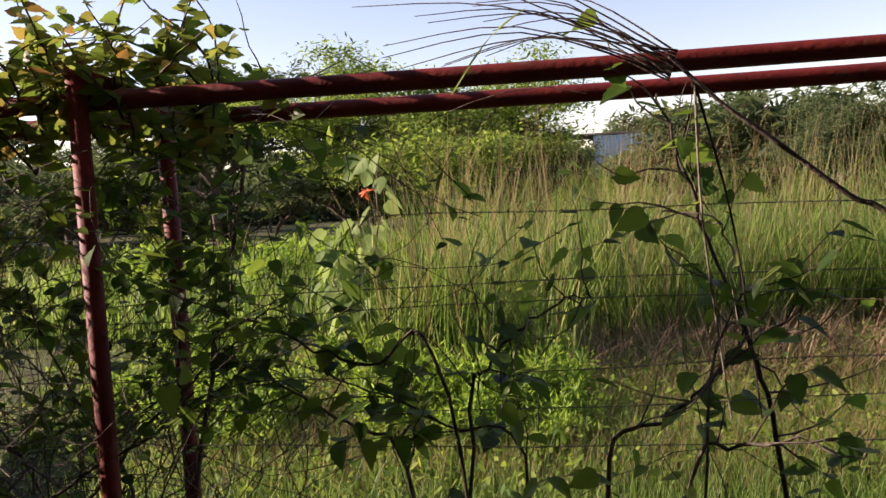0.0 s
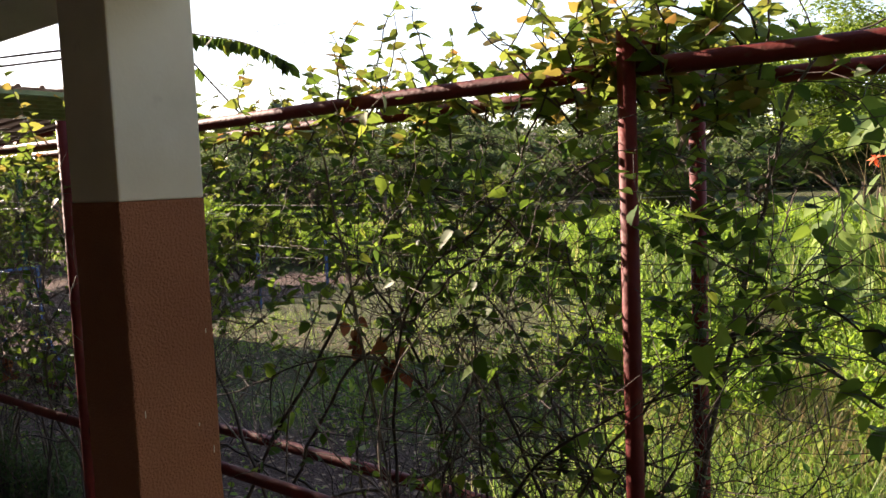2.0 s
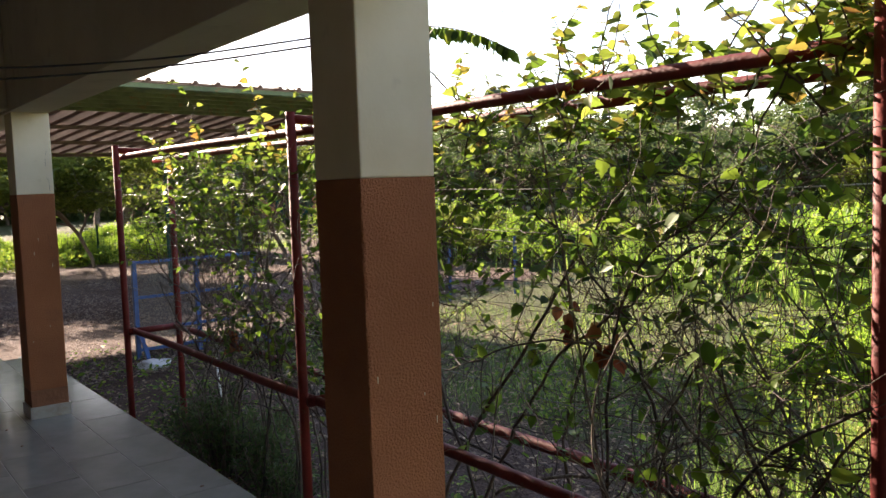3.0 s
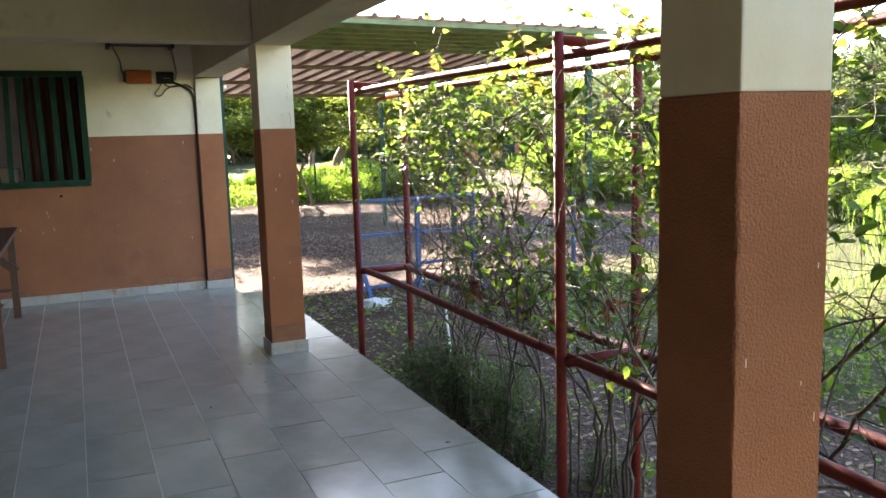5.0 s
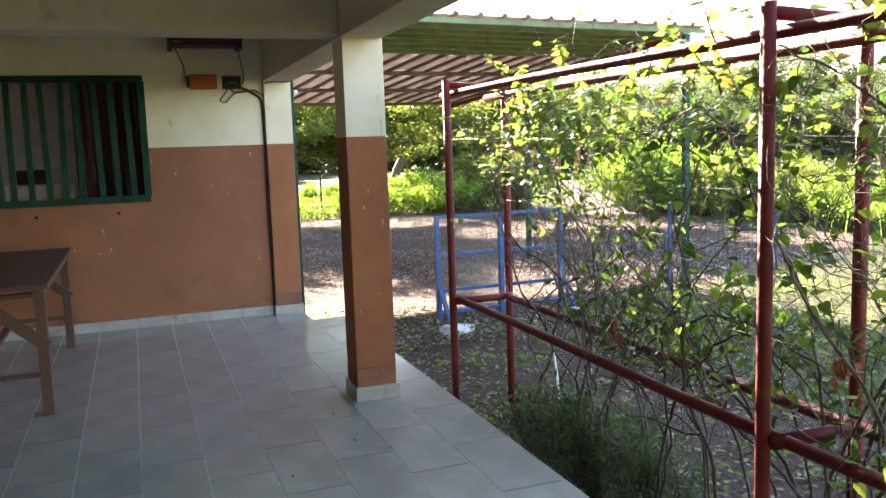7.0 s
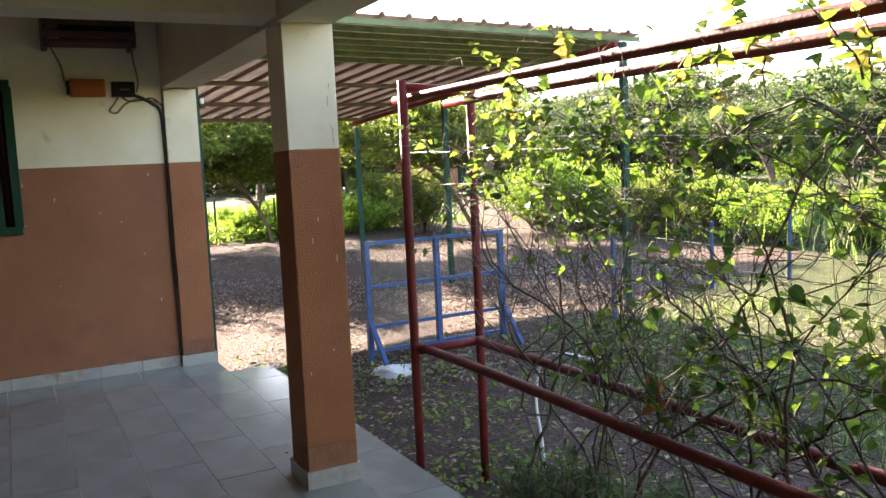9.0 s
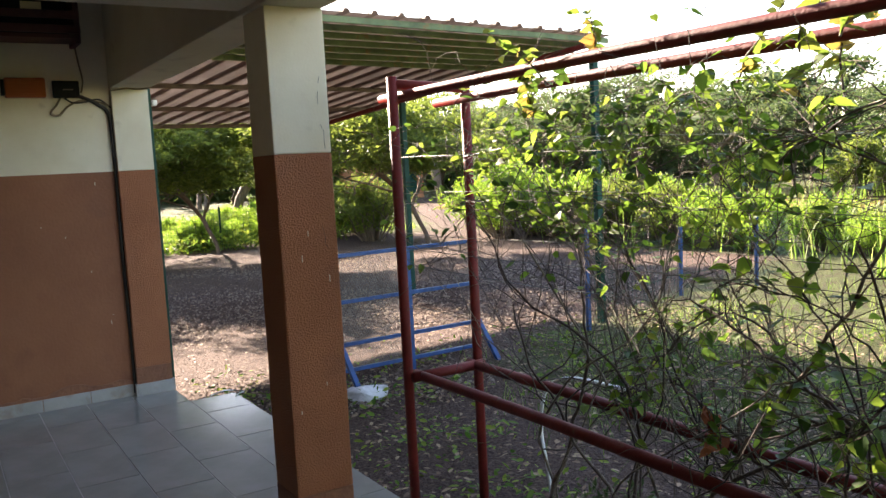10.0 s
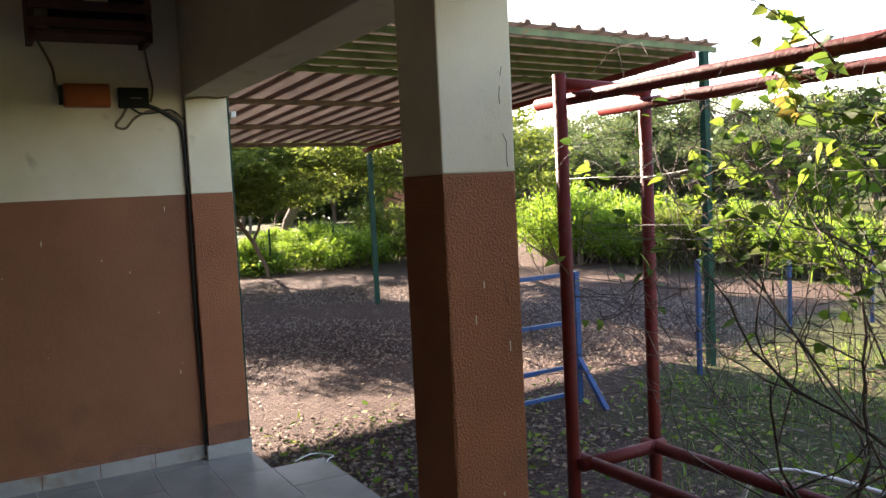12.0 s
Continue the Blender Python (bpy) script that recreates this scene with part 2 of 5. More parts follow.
def empty(name, loc, label, category, group="", kind=""):
    e = new(name)
    e.location = loc
    e.matrix_world = Matrix.Translation(loc)
    return tagged(e, label, category, group, kind)


def box(bm, lo, hi, m=None, bevel=0.0):
    made = bmesh.ops.create_cube(bm, size=1)["verts"]
    lo, hi = Vector(lo), Vector(hi)
    for v in made:
        v.co = Vector([(lo[i] + hi[i]) / 2 + v.co[i] * (hi[i] - lo[i]) for i in range(3)])
    if bevel:
        edges = list({e for v in made for e in v.link_edges})
        got = bmesh.ops.bevel(bm, geom=edges, offset=bevel, segments=2, profile=0.6, affect="EDGES")
        made = list({v for f in got["faces"] for v in f.verts} | {v for v in made if v.is_valid})
    if m is not None:
        for v in made:
            v.co = m @ v.co
    return made


def bar(bm, a, b, w, h=None, bevel=0.003):
    """A rectangular bar from a to b, w across and h deep."""
    a, b = Vector(a), Vector(b)
    q = (b - a).to_track_quat("Z", "Y").to_matrix().to_4x4()
    h = h or w
    box(bm, (-w / 2, -h / 2, 0), (w / 2, h / 2, (b - a).length), Matrix.Translation(a) @ q, bevel)


def tube(bm, pts, radii, sides=10, cap=True):
    pts = [Vector(p) for p in pts]
    if not hasattr(radii, "__len__"):
        radii = [radii] * len(pts)
    rings = []
    side = None
    for i, p in enumerate(pts):
        way = (pts[min(i + 1, len(pts) - 1)] - pts[max(i - 1, 0)]).normalized()
        if side is None:
            side = way.orthogonal().normalized()
        side = (side - way * side.dot(way)).normalized()
        up = way.cross(side)
        rings.append([bm.verts.new(p + radii[i] * (math.cos(a) * side + math.sin(a) * up)) for a in (2 * math.pi * k / sides for k in range(sides))])
    for r, s in zip(rings, rings[1:]):
        for k in range(sides):
            bm.faces.new((r[k], r[(k + 1) % sides], s[(k + 1) % sides], s[k]))
    if cap:
        bm.faces.new(rings[0][::-1])
        bm.faces.new(rings[-1])


def fast_mesh(name, verts, faces, material, smooth=False):
    """A mesh from an array of corners and an array of faces that all have the same number of corners."""
    me = bpy.data.meshes.new(name)
    verts, faces = np.asarray(verts, np.float32), np.asarray(faces, np.int32)
    me.vertices.add(len(verts))
    me.vertices.foreach_set("co", verts.ravel())
    k = faces.shape[1]
    me.loops.add(faces.size)
    me.loops.foreach_set("vertex_index", faces.ravel())
    me.polygons.add(len(faces))
    me.polygons.foreach_set("loop_start", np.arange(len(faces), dtype=np.int32) * k)
    me.polygons.foreach_set("loop_total", np.full(len(faces), k, np.int32))
    me.update(calc_edges=True)
    return finish(me, material, smooth)


def unit(a):
    return a / np.maximum(np.linalg.norm(a, axis=-1, keepdims=True), 1e-9)


# half outlines of leaves: along the midrib, out to the side, droop
HEART = np.array([(0, 0), (-0.04, 0.13), (0.1, 0.28), (0.36, 0.33), (0.7, 0.18), (1.0, 0.0)])
SERRATE = np.array([(0, 0), (-0.05, 0.14), (0.04, 0.27), (0.2, 0.36), (0.27, 0.32), (0.43, 0.33), (0.5, 0.26), (0.66, 0.23), (0.72, 0.15), (1.0, 0.0)])
QUAD = np.array([(0, 0), (0.45, 0.15), (1.0, 0.0)])
OVAL = np.array([(0, 0), (0.25, 0.2), (0.6, 0.22), (1.0, 0.0)])


def leaves(name, at, way, size, material, rng, outline=OVAL, flat=0.0):
    """Leaves with a folded midrib, at the given places, pointing the given ways."""
    n = len(at)
    way = unit(way)
    up = np.zeros((n, 3))
    up[:, 2] = 1
    up = up * (0.5 + flat) + rng.normal(0, 0.45, (n, 3))
    side = unit(np.cross(way, up))
    nor = np.cross(side, way)
    size = np.asarray(size)[:, None]
    mid = [(0.0, 0, 0.0), (1.0, 0, -0.12)]
    local = [(x, s * y, 0.16 * y - 0.12 * x * x) for s in (1, -1) for x, y in outline[1:-1]]
    pts = [(*mid[0],), (*mid[1],)] + local
    v = np.stack([at + size * (p[0] * way + p[1] * side + p[2] * nor) for p in pts], 1)
    h = len(outline) - 2
    tris = []
    for s in (0, 1):
        o = 2 + s * h
        chain = [o + i for i in range(h)]
        for a, b in zip(chain, chain[1:]):
            tris.append((0, a, b) if s else (0, b, a))
        tris.append((0, chain[-1], 1) if s else (0, 1, chain[-1]))
    tris = np.array(tris)
    faces = (np.arange(n)[:, None, None] * len(pts) + tris[None]).reshape(-1, 3)
    return fast_mesh(name, v.reshape(-1, 3), faces, material)


def blades(name, at, height, lean, width, material, rng, segs=3):
    """Grass blades that bend over towards their tips."""
    n = len(at)
    az = rng.uniform(0, 2 * np.pi, n)
    d = np.stack([np.cos(az), np.sin(az), 0 * az], 1)
    s = np.stack([-np.sin(az), np.cos(az), 0 * az], 1)
    rows = []
    for k in range(segs + 1):
        f = k / segs
        c = at + d * (lean * height * f**2)[:, None] + np.array([0, 0, 1]) * (height * (f - 0.28 * lean * f * f))[:, None]
        w = (width * (1 - 0.92 * f**1.5))[:, None] / 2
        rows += [c - s * w, c + s * w]
    v = np.stack(rows, 1)
    quads = np.array([(2 * k, 2 * k + 1, 2 * k + 3, 2 * k + 2) for k in range(segs)])
    faces = (np.arange(n)[:, None, None] * (2 * segs + 2) + quads[None]).reshape(-1, 4)
    return fast_mesh(name, v.reshape(-1, 3), faces, material)


def stuff(name, mesh, label, category, group=""):
    return tagged(new(name, mesh), label, category, group, "stuff")


class Wood:
    """Collects tapering round branches into one mesh."""

    def __init__(self, sides=5):
        self.v, self.f, self.sides, self.count = [], [], sides, 0

    def add(self, pts, radii):
        pts, radii = np.asarray(pts, float), np.asarray(radii, float)
        way = unit(np.gradient(pts, axis=0))
        ref = np.array([0.31, 0.2, 0.93]) if abs(way[0][2]) < 0.8 else np.array([1.0, 0.1, 0])
        a = unit(np.cross(way, ref))
        b = np.cross(way, a)
        ang = np.arange(self.sides) * 2 * np.pi / self.sides
        ring = pts[:, None] + radii[:, None, None] * (np.cos(ang)[None, :, None] * a[:, None] + np.sin(ang)[None, :, None] * b[:, None])
        self.v.append(ring.reshape(-1, 3))
        k = self.sides
        i, j = np.meshgrid(np.arange(len(pts) - 1), np.arange(k), indexing="ij")
        q = np.stack([i * k + j, i * k + (j + 1) % k, (i + 1) * k + (j + 1) % k, (i + 1) * k + j], -1).reshape(-1, 4)
        self.f.append(q + self.count)
        self.count += len(pts) * k

    def mesh(self, name, material):
        return fast_mesh(name, np.concatenate(self.v), np.concatenate(self.f), material, True)


def child(name, mesh, parent, label=""):
    ob = new(name, mesh)
    ob.parent = parent
    return tagged(ob, label)


def make_tree(name, loc, height, spread, seed, label, leaf_mat=M_TREE, leaf=0.13, count=9000, trunk=0.16, flat=0.45, low=0.35, lean=0.1, sides=6):
    rng = np.random.default_rng(seed)
    e = empty(name, loc, label, "tree")
    wood, tips = Wood(sides), []

    def grow(p, way, length, r, level):
        n = 6
        pts, rad = [p], [r]
        for i in range(n):
            way = unit(way + rng.normal(0, 0.17, 3) + np.array([0, 0, 0.06 if level < 2 else -0.02]))
            p = p + way * length / n
            pts.append(p)
            rad.append(r * (1 - 0.5 * (i + 1) / n))
        wood.add(pts, rad)
        if level >= 3:
            tips.extend(pts[2:])
            return
        kids = (5, 5, 4)[level]
        for c in range(kids):
            k = rng.integers(3 if level == 0 else 2, n + 1)
            az = 2 * np.pi * (c + rng.uniform(-0.3, 0.3)) / kids + level
            out = np.array([np.cos(az), np.sin(az), rng.uniform(0.15, 0.85) * (1.3 if level == 0 else 0.6)])
            w = unit(out + way * 0.35)
            grow(pts[k], w, length * rng.uniform(0.6, 0.95) * (0.95 if level == 0 else 0.75), rad[k] * 0.66, level + 1)
            if level >= 1:
                tips.append(pts[k])

    a = rng.uniform(0, 6.28)
    grow(np.zeros(3), unit(np.array([lean * np.cos(a), lean * np.sin(a), 1.0])), 1.0, trunk / height * 2.2, 0)
    tips = np.array(tips)
    hi, rad = tips[:, 2].max(), np.percentile(np.hypot(tips[:, 0], tips[:, 1]), 92)
    sc = np.array([spread / rad, spread / rad, height * 0.94 / hi])
    for k in range(len(wood.v)):
        v = wood.v[k]
        v[:, :2] *= 1 + (sc[0] - 1) * np.clip((v[:, 2:] / hi) / 0.5, 0.25, 1)
        v[:, 2] *= sc[2]
    tips = tips * sc
    tips = tips[tips[:, 2] > height * low]
    pick = tips[rng.integers(0, len(tips), count)]
    jit = rng.normal(0, 1, (count, 3)) * np.array([0.062, 0.062, 0.062 * flat]) * spread
    at = pick + jit
    way = unit(rng.normal(0, 1, (count, 3)) * np.array([1, 1, 0.5]))
    child("trunk", wood.mesh("trunk", M_BARK), e)
    child("crown", leaves("crown", at, way, rng.uniform(0.6, 1.5, count) * leaf, leaf_mat, rng, QUAD), e)
    return e


def make_shrub(name, loc, height, spread, seed, label, leaf_mat=M_BUSH, leaf=0.07, count=3500, category="shrub"):
    rng = np.random.default_rng(seed)
    e = empty(name, loc, label, category)
    wood, at, way = Wood(4), [], []
    stems = 38
    for s in range(stems):
        az, out = rng.uniform(0, 6.28), rng.uniform(0.1, 1)
        top = np.array([np.cos(az) * out * spread, np.sin(az) * out * spread, height * rng.uniform(0.55, 1.0) * (1 - 0.35 * out * out)])
        base = np.array([np.cos(az), np.sin(az), 0]) * out * spread * 0.3
        f = np.linspace(0, 1, 6)[:, None]
        pts = base * (1 - f) + top * f + np.array([0, 0, 1]) * (f * (1 - f)) * height * 0.3 + rng.normal(0, 0.02, (6, 3)) * spread
        wood.add(pts, np.linspace(0.016, 0.004, 6) * height)
        k = count // stems
        g = rng.uniform(0.2, 1.05, k) ** 0.8
        idx = np.clip(g * 5, 0, 4.999)
        i = idx.astype(int)
        p = pts[i] + (pts[i + 1] - pts[i]) * (idx - i)[:, None]
        off = rng.normal(0, 0.065, (k, 3)) * spread
        at.append(p + off)
        way.append(unit(off + rng.normal(0, 0.12, (k, 3)) * spread) + np.array([0, 0, 0.25]))
    at, way = np.concatenate(at), np.concatenate(way)
    at[:, 2] = np.maximum(at[:, 2], 0.03)
    child("stem", wood.mesh("stem", M_BARK), e)
    child("foliage", leaves("foliage", at, way, rng.uniform(0.6, 1.4, len(at)) * leaf, leaf_mat, rng, QUAD), e)
    return e


# ---- ground ----
GZ = -0.42


def green_at(x, y):
    """How grassy the ground is at a place: 1 grass, 0 bare earth."""
    yard = np.clip((x + 12.2 + 0.25 * (y - 4)) / 1.2, 0, 1)
    behind = np.clip((-27 - x) / 2.5, 0, 1)
    side = np.clip((y - (12.2 + 0.1 * x + 1.3)) / 2.0, 0, 1)
    path = np.exp(-(((y - (2.6 - 0.46 * x)) / 1.7) ** 2)) * (x < -20)
    g = np.maximum(np.maximum(yard, behind), side)
    strip = np.exp(-(((y - 2.9) / 2.0) ** 2)) * np.clip((-x - 2.0) / 2, 0, 1)
    return np.clip(g - path - strip, 0, 1)


def build_ground():
    xs = np.concatenate([[-900, -400, -150], np.arange(-70, 26, 0.55), [60, 150, 400, 900]])
    ys = np.concatenate([[-900, -300, -100, -40], np.arange(-16, 66, 0.55), [110, 250, 900]])
    gx, gy = np.meshgrid(xs, ys, indexing="ij")
    rng = np.random.default_rng(4)
    gz = GZ + 0.03 * np.sin(gx * 0.9 + 1.3 * np.sin(gy * 0.7)) + rng.normal(0, 0.008, gx.shape)
    n, k = gx.shape
    i, j = np.meshgrid(np.arange(n - 1), np.arange(k - 1), indexing="ij")
    q = np.stack([i * k + j, (i + 1) * k + j, (i + 1) * k + j + 1, i * k + j + 1], -1).reshape(-1, 4)
    me = fast_mesh("ground", np.stack([gx, gy, gz], -1).reshape(-1, 3), q, ground_material(), True)
    att = me.attributes.new("green", "FLOAT", "POINT")
    att.data.foreach_set("value", green_at(gx, gy).astype(np.float32).ravel())
    tagged(new("ground", me), "reddish laterite earth and rough turf", "ground", kind="structure")


build_ground()

# ---- building ----
# START_X lies well past the view: extra veranda length added to dim the end wall.
EDGE_Y, STRIP_Y, END_X, BACK_Y, START_X, CEIL = 1.775, 1.46, -10.86, -2.1, 9.9, 2.86


def build_house():
    floor = empty("floor", (0, 0, 0), "veranda floor slab laid with grey rectangular tiles", "floor", kind="structure")
    bm = bmesh.new()
    box(bm, (END_X - 0.0, BACK_Y, GZ - 0.15), (START_X, STRIP_Y, -0.0025))
    box(bm, (-10.42, STRIP_Y, GZ - 0.15), (START_X, EDGE_Y, -0.0025))
    part("floor_slab", bm, M_GROUT, floor, "pale grout bed and slab edge")
    z1, z2 = 1.585, CEIL
    wall = empty("wall_west", (END_X, 0, 0), "end wall painted cream above and terracotta below", "wall", kind="structure")
    wy0, wy1, wz0, wz1 = -1.03, 0.175, 1.128, 2.198
    t = 0.2
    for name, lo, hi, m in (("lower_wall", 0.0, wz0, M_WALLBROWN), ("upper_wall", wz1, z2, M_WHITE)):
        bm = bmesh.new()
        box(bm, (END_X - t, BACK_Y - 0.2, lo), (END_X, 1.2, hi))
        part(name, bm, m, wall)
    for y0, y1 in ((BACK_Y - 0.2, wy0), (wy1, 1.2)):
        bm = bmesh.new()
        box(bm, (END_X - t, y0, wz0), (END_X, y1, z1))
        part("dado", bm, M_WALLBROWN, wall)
        bm = bmesh.new()
        box(bm, (END_X - t, y0, z1), (END_X, y1, wz1))
        part("cream_band", bm, M_WHITE, wall)
    bm = bmesh.new()
    box(bm, (END_X - t, -6, GZ - 0.1), (END_X, 1.2, 0))
    part("footing", bm, M_CONC, wall)
    # room behind the window; its unseen back opening is added to let daylight in
    room = empty("room_shell", (-12, -1, 0), "room behind the barred window, its dimness put into dark wall colour", "room", kind="structure")
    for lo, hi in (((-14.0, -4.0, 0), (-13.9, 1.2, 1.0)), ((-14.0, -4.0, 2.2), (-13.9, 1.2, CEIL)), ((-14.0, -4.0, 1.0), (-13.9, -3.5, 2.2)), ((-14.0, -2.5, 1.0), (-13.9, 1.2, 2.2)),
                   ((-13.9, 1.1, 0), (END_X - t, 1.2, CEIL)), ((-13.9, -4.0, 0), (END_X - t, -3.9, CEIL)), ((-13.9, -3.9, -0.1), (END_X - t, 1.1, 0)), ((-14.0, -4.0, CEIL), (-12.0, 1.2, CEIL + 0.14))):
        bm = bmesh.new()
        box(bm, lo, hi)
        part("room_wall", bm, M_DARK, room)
    bm = bmesh.new()
    box(bm, (-12.3, -1.1, 0), (-11.9, -0.5, 1.28), bevel=0.01)
    tagged(part("storage_box", bm, M_PVC), "pale grey storage cabinet inside the room", "cabinet")
    bm = bmesh.new()
    box(bm, (-12.0, -0.98, 1.285), (-11.75, -0.72, 1.42), bevel=0.01)
    tagged(part("dark_case", bm, M_BLACK), "small dark case on the cabinet in the room", "case")
    bm = bmesh.new()
    box(bm, (-11.95, -1.9, 0), (-11.6, -1.2, 1.9), bevel=0.01)
    tagged(part("wooden_cupboard", bm, M_WOOD), "tall dark wooden cupboard inside the room", "cupboard")
    bm = bmesh.new()
    n = 60
    top, bot = [], []
    for i in range(n + 1):
        y = -0.42 + 0.62 * i / n
        x = -11.13 + 0.02 * math.sin(i * 1.05) + 0.008 * math.sin(i * 2.7)
        top.append(bm.verts.new((x, y, 2.2)))
        bot.append(bm.verts.new((x, y, 1.05)))
    for i in range(n):
        bm.faces.new((bot[i], bot[i + 1], top[i + 1], top[i]))
    bmesh.ops.solidify(bm, geom=bm.faces[:], thickness=0.004)
    cur = part("curtain", bm, M_CURTAIN, None, smooth=True)
    tagged(cur, "dark red and grey striped curtain hanging behind the window bars", "curtain")
    # house wall along the veranda, behind the camera's back
    bm = bmesh.new()
    box(bm, (END_X, BACK_Y - 0.2, z1), (START_X, BACK_Y, z2))
    south = part("wall_south", bm, M_WHITE)
    tagged(south, "long cream and terracotta veranda wall", "wall", kind="structure")
    bm = bmesh.new()
    box(bm, (END_X, BACK_Y - 0.2, GZ), (START_X, BACK_Y, z1))
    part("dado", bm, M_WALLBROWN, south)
    bm = bmesh.new()
    box(bm, (-12.0, BACK_Y - 0.3, CEIL), (START_X + 0.3, 1.9, CEIL + 0.14))
    tagged(part("ceiling", bm, M_BEAM), "cream concrete veranda ceiling", "ceiling", kind="structure")
    bm = bmesh.new()
    box(bm, (-11.04, 1.203, 2.152), (START_X, 1.46, CEIL), bevel=0.006)
    tagged(part("edge_beam", bm, M_BEAM), "cream concrete edge beam over the columns", "beam", kind="structure")
    # Unseen board, added to keep a sliver of sun off the floor.
    bm = bmesh.new()
    box(bm, (-12.0, BACK_Y - 0.3, CEIL - 0.16), (-11.95, 1.9, CEIL))
    tagged(part("roof_end_board", bm, M_FASCIA), "unseen board added under the roof end to block sun", "roof board", kind="structure")
    # The beam at 5.34 belongs to the unseen added east end.
    for k, x in enumerate((-8.11, -3.63, 0.86, 5.34)):
        bm = bmesh.new()
        box(bm, (x, BACK_Y, 2.17), (x + 0.245, 1.201, CEIL), bevel=0.006)
        tagged(part("cross_beam", bm, M_BEAM), "cream concrete beam spanning the veranda", "beam", kind="structure")


def column(x, y, name="column", wx=0.245, wy=0.245, cat="column"):
    e = empty(name, (x, y, 0), "square rendered column, cream above, terracotta below, grey tiled foot", cat, "veranda columns", "structure")
    bm = bmesh.new()
    box(bm, (x - wx / 2, y - wy / 2, 0), (x + wx / 2, y + wy / 2, 0.2), bevel=0.004)
    part("base_render", bm, M_DIRTY, e)
    bm = bmesh.new()
    box(bm, (x - wx / 2, y - wy / 2, 0.2), (x + wx / 2, y + wy / 2, 1.585), bevel=0.007)
    bmesh.ops.subdivide_edges(bm, edges=[d for d in bm.edges if abs(d.verts[0].co.z - d.verts[1].co.z) > 0.5], cuts=14)
    rng = random.Random(int(x * 100))
    for v in bm.verts:
        v.co.x += rng.uniform(-0.0015, 0.0015)
        v.co.y += rng.uniform(-0.0015, 0.0015)
    part("dado", bm, M_BROWN, e)
    bm = bmesh.new()
    box(bm, (x - wx / 2 + 0.001, y - wy / 2 + 0.001, 1.585), (x + wx / 2 - 0.001, y + wy / 2 - 0.001, 2.152), bevel=0.006)
    part("cream_top", bm, M_WHITE, e)
    bm = bmesh.new()
    o = 0.012
    for lo, hi in (((x - wx / 2 - o, y - wy / 2 - o), (x + wx / 2 + o, y - wy / 2)), ((x - wx / 2 - o, y + wy / 2), (x + wx / 2 + o, y + wy / 2 + o)),
                   ((x + wx / 2, y - wy / 2), (x + wx / 2 + o, y + wy / 2)), ((x - wx / 2 - o, y - wy / 2), (x - wx / 2, y + wy / 2))):
        box(bm, (*lo, 0), (*hi, 0.085), bevel=0.002)
    part("tile_skirting", bm, M_SKIRT, e, "grey tile skirting")
    return e


build_house()
# The column at 5.4725 belongs to the unseen added east end.
for cx in (-7.9875, -3.5075, 0.9825, 5.4725):
    column(cx, 1.3375)
column(-10.91, 1.325, "pilaster", 0.2, 0.245, "pilaster")


def window():
    e = empty("window_1", (END_X, -0.43, 1.6), "green steel window frame with uneven vertical bars", "window", kind="structure")
    y0, y1, z0, z1 = -1.03, 0.175, 1.128, 2.198
    x = END_X + 0.005
    bm = bmesh.new()
    for a, b in (((x, y0, z0 + 0.02), (x, y1, z0 + 0.02)), ((x, y0, z1 - 0.02), (x, y1, z1 - 0.02)), ((x, y0 + 0.02, z0 + 0.04), (x, y0 + 0.02, z1 - 0.04)), ((x, y1 - 0.02, z0 + 0.04), (x, y1 - 0.02, z1 - 0.04))):
        bar(bm, a, b, 0.058)
    part("window_frame", bm, M_GREEN, e)
    rng = random.Random(3)
    for k in range(8):
        y = y0 + (k + 1) * (y1 - y0) / 9
        bm = bmesh.new()
        bar(bm, (x - 0.01, y + rng.uniform(-0.015, 0.015), z0 + 0.04), (x - 0.01, y + rng.uniform(-0.02, 0.02), z1 - 0.04), 0.014, 0.05)
        part("window_bar", bm, M_GREEN, e)
    return e


window()
bm = bmesh.new()
bar(bm, (-10.99, 1.475, GZ), (-10.99, 1.475, 2.17), 0.05)
tagged(part("shutter_post", bm, M_TEAL), "narrow teal steel post against the end of the wall", "post", kind="structure")

# ---- wall fittings ----
WX = END_X


def crate():
    e = empty("wall_crate", (WX, 0.74, 2.6), "dark red-brown slatted wooden battery box on the wall", "battery box")
    y0, y1, z0, z1 = 0.40, 1.01, 2.41, 2.78
    bm = bmesh.new()
    box(bm, (WX, y0, z0 + 0.03), (WX + 0.26, y1, z0 + 0.055), bevel=0.003)
    part("shelf_board", bm, M_CRATE, e)
    for z in (z0 + 0.06, z0 + 0.15, z1 - 0.06):
        bm = bmesh.new()
        box(bm, (WX + 0.255, y0, z), (WX + 0.275, y1, z + 0.05), bevel=0.003)
        part("slat", bm, M_CRATE, e)
    for y in (y0, y1 - 0.035):
        bm = bmesh.new()
        box(bm, (WX, y, z0), (WX + 0.26, y + 0.035, z1), bevel=0.004)
        part("side_post", bm, M_CRATE, e)
    b = empty("battery", (WX + 0.13, 0.72, z0 + 0.055), "dark car battery with a pale label in the wall box", "battery")
    bm = bmesh.new()
    box(bm, (WX + 0.03, 0.52, z0 + 0.055), (WX + 0.22, 0.95, z0 + 0.27), bevel=0.008)
    part("battery_case", bm, M_BLACK, b)
    bm = bmesh.new()
    box(bm, (WX + 0.22, 0.68, z0 + 0.21), (WX + 0.223, 0.8, z0 + 0.255))
    part("battery_label", bm, M_WHITE, b)


